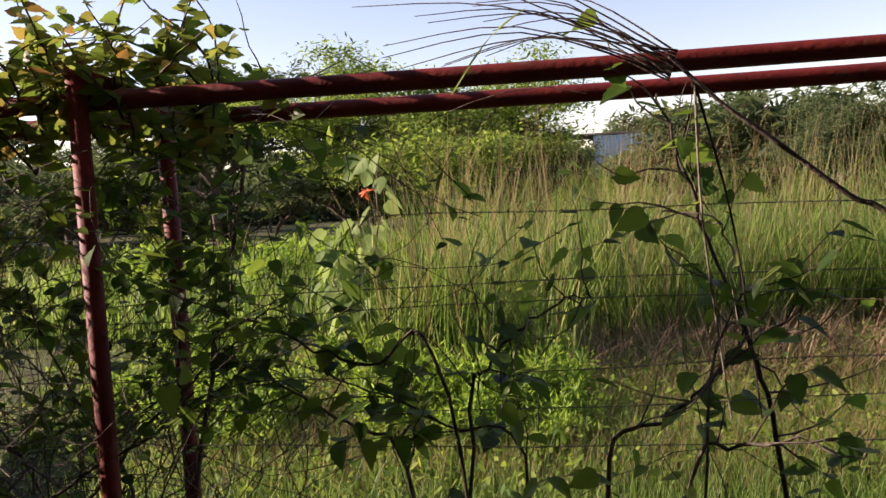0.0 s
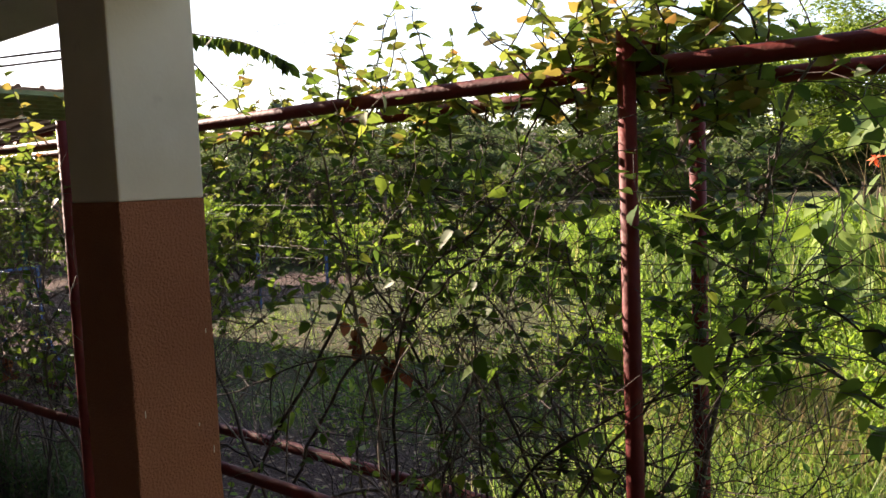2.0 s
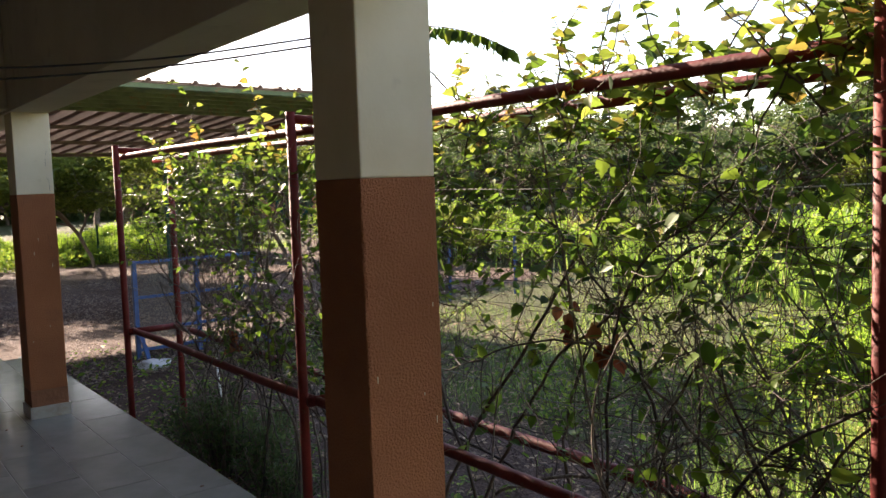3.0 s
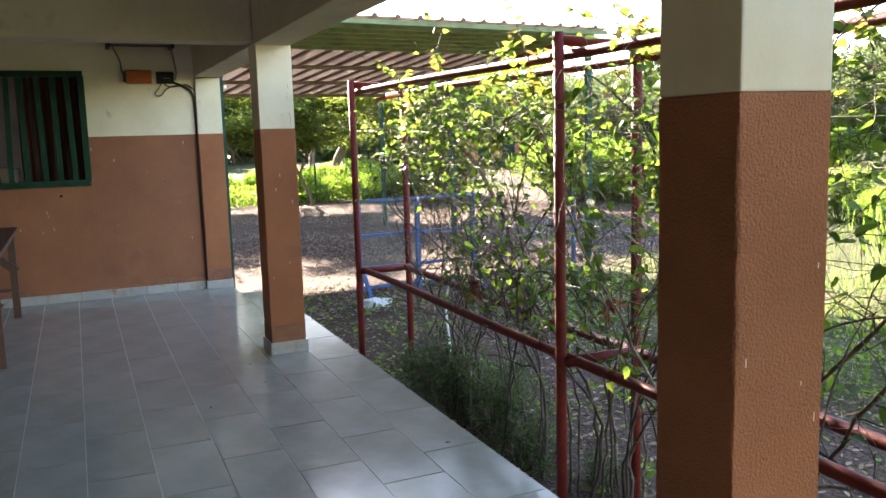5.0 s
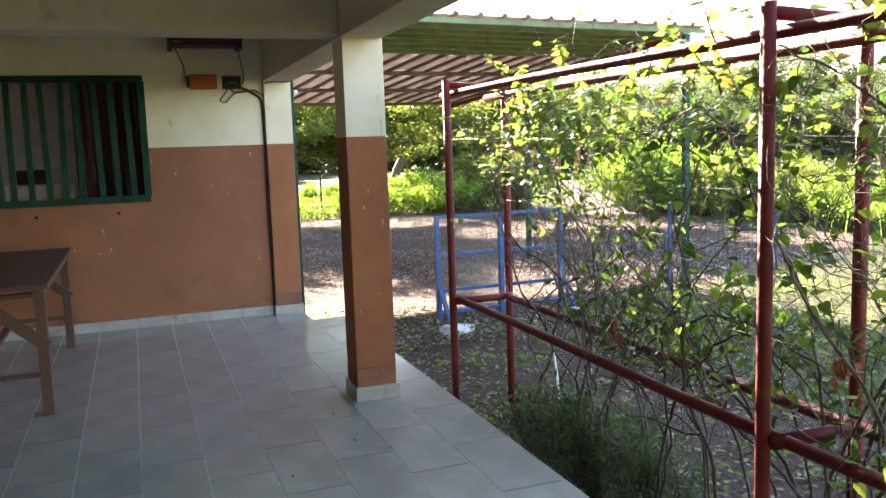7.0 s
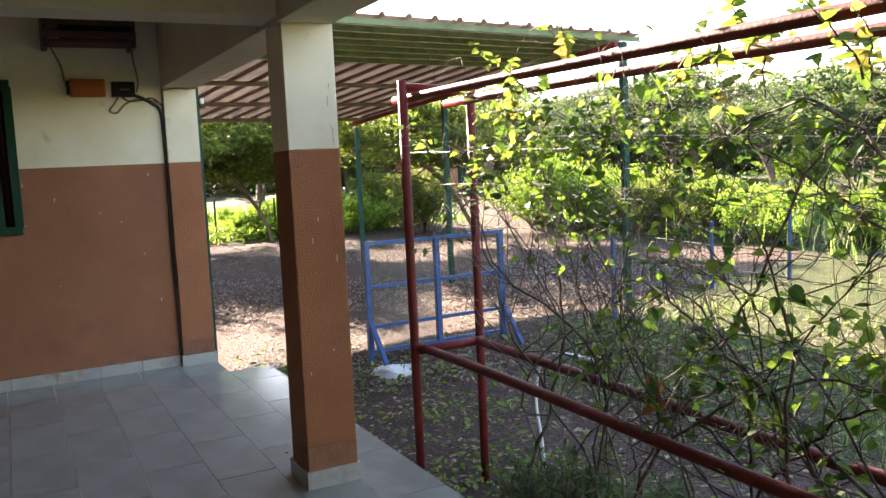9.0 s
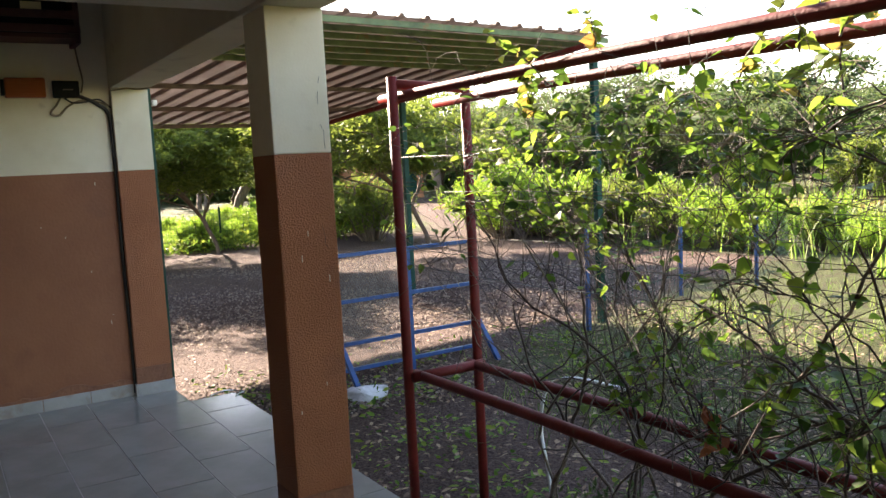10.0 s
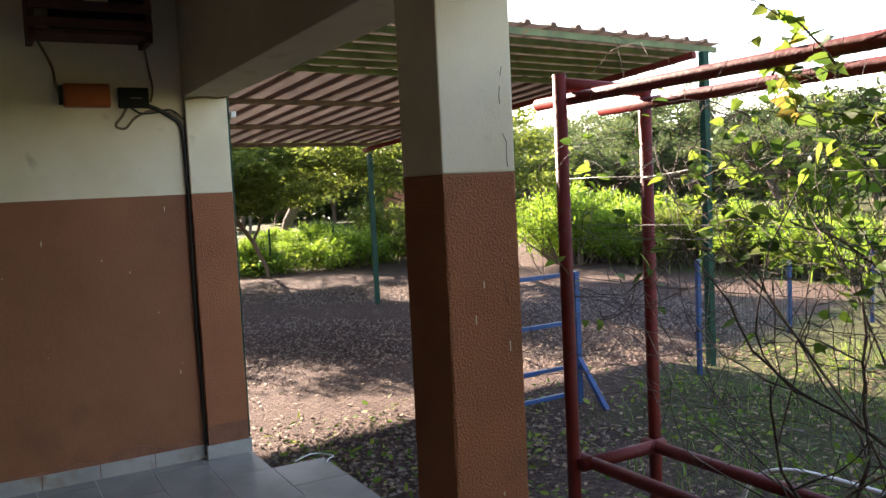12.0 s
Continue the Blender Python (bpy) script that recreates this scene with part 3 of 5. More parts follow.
crate()
inv = empty("inverter", (WX, 0.68, 2.13), "orange ribbed metal power inverter on the cream wall", "inverter")
bm = bmesh.new()
box(bm, (WX + 0.004, 0.56, 2.085), (WX + 0.074, 0.80, 2.212), bevel=0.012)
part("inverter_case", bm, M_ORANGE, inv)
for k in range(5):
    bm = bmesh.new()
    box(bm, (WX + 0.074, 0.575, 2.098 + k * 0.022), (WX + 0.079, 0.785, 2.109 + k * 0.022), bevel=0.001)
    part("cooling_rib", bm, M_ORANGE, inv)
bm = bmesh.new()
box(bm, (WX + 0.004, 0.54, 2.1), (WX + 0.07, 0.559, 2.2), bevel=0.003)
part("end_cap", bm, M_BLACK, inv)
ctl = empty("charge_controller", (WX, 0.93, 2.14), "small black charge controller with pale lettering", "charge controller")
bm = bmesh.new()
box(bm, (WX + 0.004, 0.845, 2.085), (WX + 0.04, 1.008, 2.197), bevel=0.006)
part("controller_case", bm, M_BLACK, ctl)
bm = bmesh.new()
box(bm, (WX + 0.04, 0.905, 2.135), (WX + 0.042, 0.97, 2.142))
part("lettering_bar", bm, M_SHEET, ctl)


def cable(name, pts, r, m, label, n=8):
    pts = [Vector(p) for p in pts]
    out = []
    for i in range(len(pts) - 1):
        p0, p1, p2, p3 = pts[max(i - 1, 0)], pts[i], pts[i + 1], pts[min(i + 2, len(pts) - 1)]
        for k in range(n):
            f = k / n
            out.append(0.5 * (2 * p1 + (p2 - p0) * f + (2 * p0 - 5 * p1 + 4 * p2 - p3) * f * f + (3 * p1 - p0 - 3 * p2 + p3) * f**3))
    out.append(pts[-1])
    bm = bmesh.new()
    tube(bm, out, r, 7)
    return tagged(part(name, bm, m, smooth=True), label, "cable")


C = WX + 0.012
cable("wall_cable", [(C, 1.0, 2.1), (C, 1.06, 2.075), (C, 1.12, 2.04), (C, 1.17, 2.0), (C, 1.19, 1.9), (C, 1.195, 1.5), (C, 1.19, 1.0), (C, 1.195, 0.4), (C, 1.195, 0.02)], 0.013, M_CABLE, "thick black cable running down beside the pilaster")
cable("wall_cable", [(C, 0.56, 2.11), (C + 0.03, 0.53, 2.2), (C, 0.52, 2.3), (C, 0.47, 2.42), (C, 0.44, 2.48)], 0.007, M_TANCABLE, "dusty cable rising from the inverter to the battery box")
cable("wall_cable", [(C, 1.02, 2.12), (C + 0.01, 1.035, 2.2), (C, 1.02, 2.32), (C, 1.0, 2.48)], 0.006, M_TANCABLE, "dusty cable from the controller to the battery box")
cable("wall_cable", [(C, 0.89, 2.09), (C + 0.02, 0.86, 2.04), (C + 0.02, 0.82, 1.985), (C + 0.02, 0.87, 1.97), (C + 0.01, 0.93, 2.03), (C, 1.02, 2.07), (C, 1.12, 2.06), (C, 1.19, 2.035)], 0.007, M_TANCABLE, "looped dusty cable under the charge controller")
cable("wall_cable", [(C, 0.91, 2.09), (C + 0.01, 0.96, 2.055), (C, 1.04, 2.06), (C, 1.13, 2.075), (C, 1.2, 2.02)], 0.006, M_CABLE, "thin black cable along the wall below the controller")
cable("pilaster_cable", [(-10.81 + 0.008, 1.2, 2.13), (-10.8, 1.3, 2.145), (-10.8, 1.38, 2.14), (-10.8, 1.46, 2.15)], 0.005, M_TANCABLE, "thin dusty wire round the head of the pilaster")
for dz in (0.0, 0.022):
    cable("line_wire", [(-3.62, 1.217, 1.96 + dz), (-3.75, 0.75, 1.885 + dz), (-3.88, 0.2, 1.85 + 1.3 * dz), (-4.1, -0.9, 1.9 + dz), (-4.3, BACK_Y, 2.05 + dz)], 0.0028, M_CABLE, "thin black wire sagging across the veranda from the column")
bm = bmesh.new()
box(bm, (-10.98, 1.502, 2.04), (-10.93, 1.535, 2.08), bevel=0.008)
tagged(part("junction_box", bm, M_PVC), "small white junction box by the top of the teal post", "junction box")
for y in (-0.75, -0.1):
    bm = bmesh.new()
    tube(bm, [(WX, y, 1.03), (WX + 0.012, y, 1.03)], 0.014, 8)
    tagged(part("wall_socket_stub", bm, M_BLACK), "small dark drain stub in the wall under the window", "drain stub")


def table():
    e = empty("wooden_table", (-9.3, -1.0, 0), "worn dark reddish wooden table with cross-braced legs", "table")
    x0, x1, y0, y1, h = -10.42, -8.36, -1.4, -0.47, 0.8
    rng = random.Random(2)
    for k in range(5):
        a, b = y0 + k * (y1 - y0) / 5, y0 + (k + 1) * (y1 - y0) / 5
        bm = bmesh.new()
        box(bm, (x0, a + 0.001, h - 0.028), (x1, b - 0.001, h + rng.uniform(-0.001, 0.002)), bevel=0.004)
        part("tabletop_plank", bm, M_WOOD, e)
    for x in (x0 + 0.1, x1 - 0.1):
        for y in (y0 + 0.06, y1 - 0.06):
            bm = bmesh.new()
            bar(bm, (x, y, 0), (x, y, h - 0.03), 0.06, 0.06, 0.004)
            part("leg", bm, M_WOOD, e)
        bm = bmesh.new()
        bar(bm, (x, y0 + 0.09, 0.25), (x, y1 - 0.09, 0.25), 0.05, 0.025)
        part("stretcher", bm, M_WOOD, e)
        bm = bmesh.new()
        bar(bm, (x, y0 + 0.09, h - 0.07), (x, y1 - 0.09, h - 0.07), 0.07, 0.025)
        part("end_apron", bm, M_WOOD, e)
        bm = bmesh.new()
        bar(bm, (x + 0.035, y1 - 0.03, 0.42), (x + 0.035, y1 - 0.42, h - 0.04), 0.025, 0.07)
        part("brace", bm, M_WOOD, e)
    for y in (y0 + 0.06, y1 - 0.06):
        bm = bmesh.new()
        bar(bm, (x0 + 0.13, y, h - 0.07), (x1 - 0.13, y, h - 0.07), 0.025, 0.07)
        part("side_apron", bm, M_WOOD, e)
    bm = bmesh.new()
    bar(bm, (x0 + 0.1, (y0 + y1) / 2, 0.25), (x1 - 0.1, (y0 + y1) / 2, 0.25), 0.05, 0.025)
    part("stretcher", bm, M_WOOD, e)


table()

def worn_edge():
    """The crumbled lower edge of the render above the skirting."""
    rng = random.Random(12)
    bm = bmesh.new()
    n = 70
    rows = []
    for i in range(n + 1):
        y = 1.19 - (1.19 - BACK_Y) * i / n
        h = 0.09 + 0.035 * max(0, math.sin(i * 0.21) + 0.4 * math.sin(i * 0.9)) + rng.uniform(0, 0.014)
        rows.append([bm.verts.new((END_X + x, y, z)) for x, z in ((0.0, 0.084), (0.009, 0.084), (0.006, h), (0.0, h + 0.004))])
    for a, b in zip(rows, rows[1:]):
        for k in range(3):
            bm.faces.new((a[k], a[k + 1], b[k + 1], b[k]))
    part("worn_plaster_edge", bm, M_DIRTY, bpy.data.objects["wall_west"], "crumbling dark red plaster edge")


worn_edge()

rcr = random.Random(44)
for k in range(9):
    bm = bmesh.new()
    x, y = rcr.uniform(-9.5, -3.5), rcr.uniform(0.6, 1.65)
    vs = [bm.verts.new((x + 0.012 * math.cos(a) * rcr.uniform(0.6, 1.3), y + 0.009 * math.sin(a) * rcr.uniform(0.6, 1.3), 0.001)) for a in (0, 1.2, 2.4, 3.7, 5.0)]
    f = bm.faces.new(vs)
    up = bmesh.ops.extrude_face_region(bm, geom=[f])
    for v in [g for g in up["geom"] if isinstance(g, bmesh.types.BMVert)]:
        v.co.z += 0.004
    tagged(part("leaf_crumb", bm, M_LITTER), "tiny dark dry leaf crumb lying on the tiled floor", "dry leaf", "leaf crumbs on the floor")


def marks():
    """Small cracks in the cream paint and pale drips on the terracotta."""
    rng = random.Random(31)
    col = bpy.data.objects["column"]
    x = -7.865
    for y, z, n in ((1.44, 1.6, 5), (1.42, 1.78, 3), (1.425, 1.86, 2), (1.415, 1.2, 5)):
        bm = bmesh.new()
        pts = []
        for k in range(n):
            pts.append((x, y + rng.uniform(-0.008, 0.008) - 0.004 * k, z + 0.024 * k))
        tube(bm, pts, 0.0009, 4)
        part("crack", bm, M_CABLE, col, "fine dark crack in the render")
    for k in range(16):
        y, z = rng.uniform(-0.9, 1.1), rng.uniform(0.5, 1.5)
        bm = bmesh.new()
        h = rng.uniform(0.004, 0.03)
        box(bm, (END_X, y, z), (END_X + 0.001, y + 0.004, z + h))
        part("paint_drip", bm, M_WHITE, bpy.data.objects["wall_west"], "pale paint drip")
    for k in range(9):
        cx = rng.choice((-7.865, -3.385))
        y, z = rng.uniform(1.23, 1.44), rng.uniform(0.3, 1.5)
        bm = bmesh.new()
        box(bm, (cx, y, z), (cx + 0.001, y + 0.003, z + rng.uniform(0.006, 0.03)))
        part("paint_drip", bm, M_WHITE, col if cx < -5 else bpy.data.objects["column.001"], "pale paint drip")


marks()

# ---- trellis ----
TY0, TY1, TTOP, RAIL, MID = 2.055, 2.485, 1.955, 1.862, 0.452
POSTS = (-8.41, -5.385, -2.44, 0.52)


def trellis():
    e = empty("pipe_trellis", (-4, 2.2, GZ), "red oxide painted steel pipe frame carrying climbers", "trellis")
    r = 0.0235
    for x in POSTS:
        for y, top in ((TY0, TTOP), (TY1, TTOP - 0.06)):
            bm = bmesh.new()
            tube(bm, [(x, y, GZ - 0.2), (x, y, 0.6), (x, y, top)], 0.0235 if x == POSTS[2] else 0.026, 14)
            part("post", bm, M_RED, e, smooth=True)
        bm = bmesh.new()
        tube(bm, [(x, TY0, TTOP - 0.035), (x, TY1 + 0.02, TTOP - 0.055)], 0.024, 12)
        part("cross_bar", bm, M_RED, e, smooth=True)
        bm = bmesh.new()
        tube(bm, [(x + 0.05, TY0, MID), (x + 0.05, TY1, MID)], 0.026, 12)
        part("cross_bar", bm, M_RED, e, smooth=True)
    for y, z in ((TY0 + 0.05, RAIL), (TY1 - 0.05, RAIL - 0.02)):
        bm = bmesh.new()
        pts = [(-8.62 + k * 0.5, y + 0.004 * math.sin(k), z + 0.006 * math.sin(k * 0.7)) for k in range(20)]
        tube(bm, pts, r, 14)
        part("top_rail", bm, M_RED, e, smooth=True)
    for y in (TY0 + 0.05, TY1 - 0.05):
        bm = bmesh.new()
        tube(bm, [(-8.42 + k * 0.5, y, MID + 0.005 * math.sin(k)) for k in range(19)], 0.025, 14)
        part("mid_rail", bm, M_RED, e, smooth=True)
    rng = random.Random(8)
    for z in (1.545, 1.38, 1.335, 1.19, 1.11, 1.02, 0.8):
        bm = bmesh.new()
        pts = []
        for k in range(40):
            x = -8.41 + k * 0.2
            pts.append((x, TY0 + 0.036 + rng.uniform(-0.004, 0.004), z + 0.012 * math.sin(k * 0.4 + z * 9) + rng.uniform(-0.003, 0.003)))
        tube(bm, pts, 0.0014, 5)
        part("wire", bm, M_WIRE, e, "thin grey wire strand", smooth=True)


trellis()


# ---- climbing shrubs on the trellis ----
def near_line(way, p, width):
    """Bends a way back towards the line of the trellis."""
    return way + np.array([0, (2.27 - p[1]) / width * 0.16, 0])


def climber(x0, x1, seed, n_stem, top, leaf_lo, n_leaf, shoots=0, reach=1.0, size=(0.038, 0.078), kids=(5, 4, 2), label="tangled climbing shrub with heart-shaped green leaves on the red frame"):
    rng = np.random.default_rng(seed)
    loc = np.array([(x0 + x1) / 2, 2.27, GZ])
    e = empty("climbing_shrub", tuple(loc), label, "climbing shrub", "trellis climbers")
    wood, nodes = Wood(6), []

    def stem(p, d, length, r, level):
        n = max(5, int(length / 0.08))
        pts, rad = [p.copy()], [r]
        for i in range(n):
            rise = 0.09 if p[2] < top - 0.35 else -0.22
            d = unit(near_line(d + rng.normal(0, 0.2, 3) + np.array([0, 0, rise]), p, 0.3))
            if p[2] < GZ + 0.3:
                d[2] = abs(d[2]) + 0.1
            p = p + unit(d) * length / n
            pts.append(p.copy())
            rad.append(r * (1 - 0.75 * (i + 1) / n))
        pts, rad = np.array(pts), np.maximum(np.array(rad), 0.0012)
        wood.add(pts - loc, rad * (1 + 0.12 * np.sin(np.arange(len(rad)) * 1.9)))
        if level < 3:
            for c in range(kids[level]):
                k = rng.integers(len(pts) // 4, len(pts))
                w = unit(d * 0.45 + rng.normal(0, 1, 3) * np.array([1.2, 0.35, 0.6]) + np.array([0, 0, 0.12]))
                stem(pts[k], w, length * rng.uniform(0.35, 0.65) + 0.1, rad[k] * 0.62, level + 1)
        if level:
            nodes.extend(pts[1:])

    for s in range(n_stem):
        base = np.array([rng.uniform(x0, x1), 2.27 + rng.normal(0, 0.1), GZ - 0.03])
        stem(base, unit(np.array([rng.normal(0, 0.5), rng.normal(0, 0.1), 1.0])), rng.uniform(1.4, 2.4) * reach, rng.uniform(0.007, 0.013), 0)
    at = np.array(nodes)
    keep = rng.random(len(at)) < np.clip((at[:, 2] - leaf_lo) / 0.7, 0.03, 1) * np.clip(2.1 - 3 * np.abs(at[:, 1] - 2.27), 0, 1)
    at = at[keep]
    centres = at[rng.integers(0, len(at), 46)]
    dist = np.min(np.linalg.norm(at[:, None] - centres[None], axis=2), 1)
    w = np.exp(-((dist / 0.17) ** 2)) + 0.06
    at = at[rng.choice(len(at), min(n_leaf, len(at)), replace=False, p=w / w.sum())] - loc
    at = np.repeat(at, 2, axis=0)
    at[1::2] += rng.normal(0, 0.028, (len(at) // 2, 3))
    n = len(at)
    way = rng.normal(0, 1, (n, 3)) * np.array([1, 0.8, 0.5]) + np.array([0, 0, -0.3])
    child("foliage", leaves("foliage", at, way, rng.uniform(*size, n) * rng.uniform(0.75, 1.1, n), M_LEAF, rng, SERRATE, 0.5), e)
    tips, tw, ts = [], [], []
    for s in range(shoots):
        p = np.array([rng.uniform(x0, x1), 2.27 + rng.uniform(-0.2, 0.2), top - rng.uniform(0.05, 0.3)])
        d = unit(np.array([rng.normal(0, 0.55), rng.normal(0, 0.3), 1.0]))
        length, pts = rng.uniform(0.14, 0.42) * (1.0 if s % 5 else 1.4), [p]
        for k in range(9):
            d = unit(d + rng.normal(0, 0.2, 3))
            p = p + d * length / 9
            pts.append(p)
            for side in (1, -1):
                if rng.random() < 0.85:
                    tips.append(p)
                    a = k * 2.4 + side
                    tw.append(np.array([math.cos(a), math.sin(a), rng.uniform(-0.5, 0.5)]))
                    ts.append(0.072 - 0.004 * k)
        wood.add(np.array(pts) - loc, np.linspace(0.004, 0.0015, 10))
    child("stem", wood.mesh("stem", M_STEM), e)
    if tips:
        child("young_foliage", leaves("young_foliage", np.array(tips) - loc, np.array(tw), ts, M_TIP, rng, SERRATE), e, "yellow-green and reddish young leaves")
    return e


climber(-7.7, -5.6, 11, 7, 1.95, 0.95, 420, 14, kids=(6, 5, 2), size=(0.035, 0.07))
climber(-5.4, -3.9, 12, 5, 1.92, 0.75, 520, 28, kids=(6, 5, 2), size=(0.035, 0.07))
climber(-3.9, -2.6, 13, 5, 1.95, 0.8, 430, 36, kids=(6, 5, 2), size=(0.035, 0.07))
climber(-2.75, -2.15, 14, 4, 2.0, 0.95, 270, 44, kids=(6, 4, 2), size=(0.035, 0.07))
climber(-2.3, 0.4, 15, 8, 0.9, 0.0, 420, 0, 0.55, kids=(4, 3, 1), size=(0.035, 0.07), label="low sprawling climbing shrub with dark leaves under the red frame")


def smooth_path(pts, n=6):
    pts = [np.array(p, float) for p in pts]
    out = []
    for i in range(len(pts) - 1):
        p0, p1, p2, p3 = pts[max(i - 1, 0)], pts[i], pts[i + 1], pts[min(i + 2, len(pts) - 1)]
        for k in range(n):
            f = k / n
            out.append(0.5 * (2 * p1 + (p2 - p0) * f + (2 * p0 - 5 * p1 + 4 * p2 - p3) * f * f + (3 * p1 - p0 - 3 * p2 + p3) * f**3))
    out.append(pts[-1])
    return np.array(out)


def arching_branches():
    """Long arching stems with sparse dark leaves, under the frame."""
    rng = np.random.default_rng(77)
    loc = np.array([-1.3, 2.1, GZ])
    e = empty("arching_shrub", tuple(loc), "straggling shrub of long arching stems with dark leaves", "climbing shrub", "trellis climbers")
    arcs = (
            (0.007, 0.25, ((-1.24, 0.96), (-1.13, 1.05), (-1.02, 1.15), (-0.86, 1.29), (-0.76, 1.34))),
            (0.008, 0.35, ((-1.1, 1.81), (-1.05, 1.62), (-0.98, 1.39), (-0.92, 1.22), (-0.86, 0.94))),
            (0.005, 0.85, ((-2.27, 1.42), (-2.1, 1.36), (-1.96, 1.29), (-1.78, 1.22), (-1.62, 1.24))),
            (0.007, 0.7, ((-2.18, 1.26), (-2.02, 1.15), (-1.87, 1.05), (-1.72, 0.95))),
            (0.006, 0.5, ((-1.56, 1.09), (-1.52, 1.19), (-1.43, 1.28), (-1.33, 1.33), (-1.27, 1.34))),
            (0.008, 0.6, ((-0.78, 1.05), (-0.96, 1.03), (-1.07, 0.95))),
            (0.005, 0.9, ((-1.1, 1.53), (-0.98, 1.5), (-0.94, 1.31), (-1.01, 1.16))),
            (0.005, 0.85, ((-1.92, 1.18), (-1.74, 1.12), (-1.59, 1.05), (-1.45, 0.98))),
    )
    wood, at, way, size = Wood(7), [], [], []
    for k, (thick, dense, pts) in enumerate(arcs):
        y = 2.1 + 0.08 * math.sin(k * 2.2)
        first = pts[0] if pts[0][1] < pts[-1][1] else pts[-1]
        line = list(pts) if first is pts[0] else list(pts)[::-1]
        lean = line[0][0] - line[1][0]
        root = (line[0][0] + 0.8 * lean, GZ - 0.02)
        low = (line[0][0] + 0.65 * lean, (line[0][1] + GZ) / 2)
        p = smooth_path([(x, y + 0.03 * math.sin(x * 9), z) for x, z in (root, low, *line)])
        p += rng.normal(0, 0.005, p.shape)
        wood.add(p - loc, np.linspace(thick, thick * 0.35, len(p)))
        for i in range(len(p) // 3, len(p) - 1):
            if rng.random() < 0.5:
                d = unit(p[i + 1] - p[i] + rng.normal(0, 0.02, 3))
                q, tw = p[i].copy(), [p[i].copy()]
                d = unit(d + rng.normal(0, 0.7, 3) * np.array([1, 0.4, 1]))
                for _ in range(rng.integers(3, 8)):
                    d = unit(d + rng.normal(0, 0.2, 3))
                    q = q + d * 0.045
                    tw.append(q.copy())
                    if rng.random() < dense:
                        at.append(q.copy()), size.append(rng.uniform(0.04, 0.085))
                        way.append(rng.normal(0, 1, 3) * np.array([1, 0.8, 0.4]) + np.array([0, 0, -0.3]))
                wood.add(np.array(tw) - loc, np.linspace(thick * 0.35, 0.001, len(tw)))
    child("stem", wood.mesh("stem", M_STEM), e)
    child("foliage", leaves("foliage", np.array(at) - loc, np.array(way), size, M_LEAF, rng, SERRATE, 0.5), e)


arching_branches()


def long_canes(x0, x1, n, seed, leaf_p=0.45):
    """Long bare-stemmed canes that rise from one root, lean across the frame and carry side twigs."""
    rng = np.random.default_rng(seed)
    loc = np.array([(x0 + x1) / 2, 2.25, GZ])
    e = empty("cane_shrub", tuple(loc), "leaning pale-barked canes with leafy side twigs on the red frame", "climbing shrub", "trellis climbers")
    wood, at, way, size = Wood(8), [], [], []
    root = rng.uniform(x0 + 0.3, x1 - 0.3)
    for k in range(n):
        y = 2.25 + rng.uniform(-0.16, 0.16)
        bx = rng.uniform(x0, x1)
        tx = float(np.clip(bx + rng.choice((-1, 1)) * rng.uniform(0.5, 2.2), x0 - 0.8, min(x1 + 0.9, -2.0)))
        tz = rng.uniform(0.75, 2.0) if k % 3 else rng.uniform(0.45, 1.1)
        mid = bx + (tx - bx) * rng.uniform(0.2, 0.45)
        p = smooth_path([(bx, y, GZ - 0.02), (bx + 0.06 * rng.normal(), y + 0.04, 0.15), (mid, y - 0.05 * rng.normal(), tz * 0.62), ((mid + tx) / 2, y, tz * rng.uniform(0.8, 1.0)), (tx, y + 0.08 * rng.normal(), tz - rng.uniform(-0.15, 0.3))], 8)
        p += rng.normal(0, 0.006, p.shape)
        r0 = rng.uniform(0.0045, 0.011)
        wood.add(p - loc, np.linspace(r0, r0 * 0.3, len(p)))
        for i in range(len(p) // 3, len(p)):
            for _ in range(rng.integers(0, 3)):
                d = unit(p[min(i, len(p) - 1)] - p[i - 1] + rng.normal(0, 0.09, 3) * np.array([1, 0.5, 1]))
                q, tw = p[i].copy(), [p[i].copy()]
                for _ in range(rng.integers(3, 9)):
                    d = unit(d + rng.normal(0, 0.25, 3) * np.array([1, 0.6, 1]))
                    q = q + d * 0.042
                    tw.append(q.copy())
                    if rng.random() < leaf_p and q[2] > 0.45:
                        at.append(q.copy()), size.append(rng.uniform(0.035, 0.07))
                        way.append(rng.normal(0, 1, 3) * np.array([1, 0.8, 0.4]) + np.array([0, 0, -0.3]))
                wood.add(np.array(tw) - loc, np.linspace(r0 * 0.3, 0.001, len(tw)))
    child("stem", wood.mesh("stem", M_STEM), e)
    child("foliage", leaves("foliage", np.array(at) - loc, np.array(way), size, M_LEAF, rng, SERRATE, 0.5), e)


long_canes(-7.4, -6.2, 9, 201, 0.2)
long_canes(-6.6, -5.2, 9, 202, 0.36)
long_canes(-5.6, -4.2, 9, 203)
long_canes(-4.4, -3.2, 9, 204, 0.34)
long_canes(-3.6, -2.3, 8, 205, 0.28)


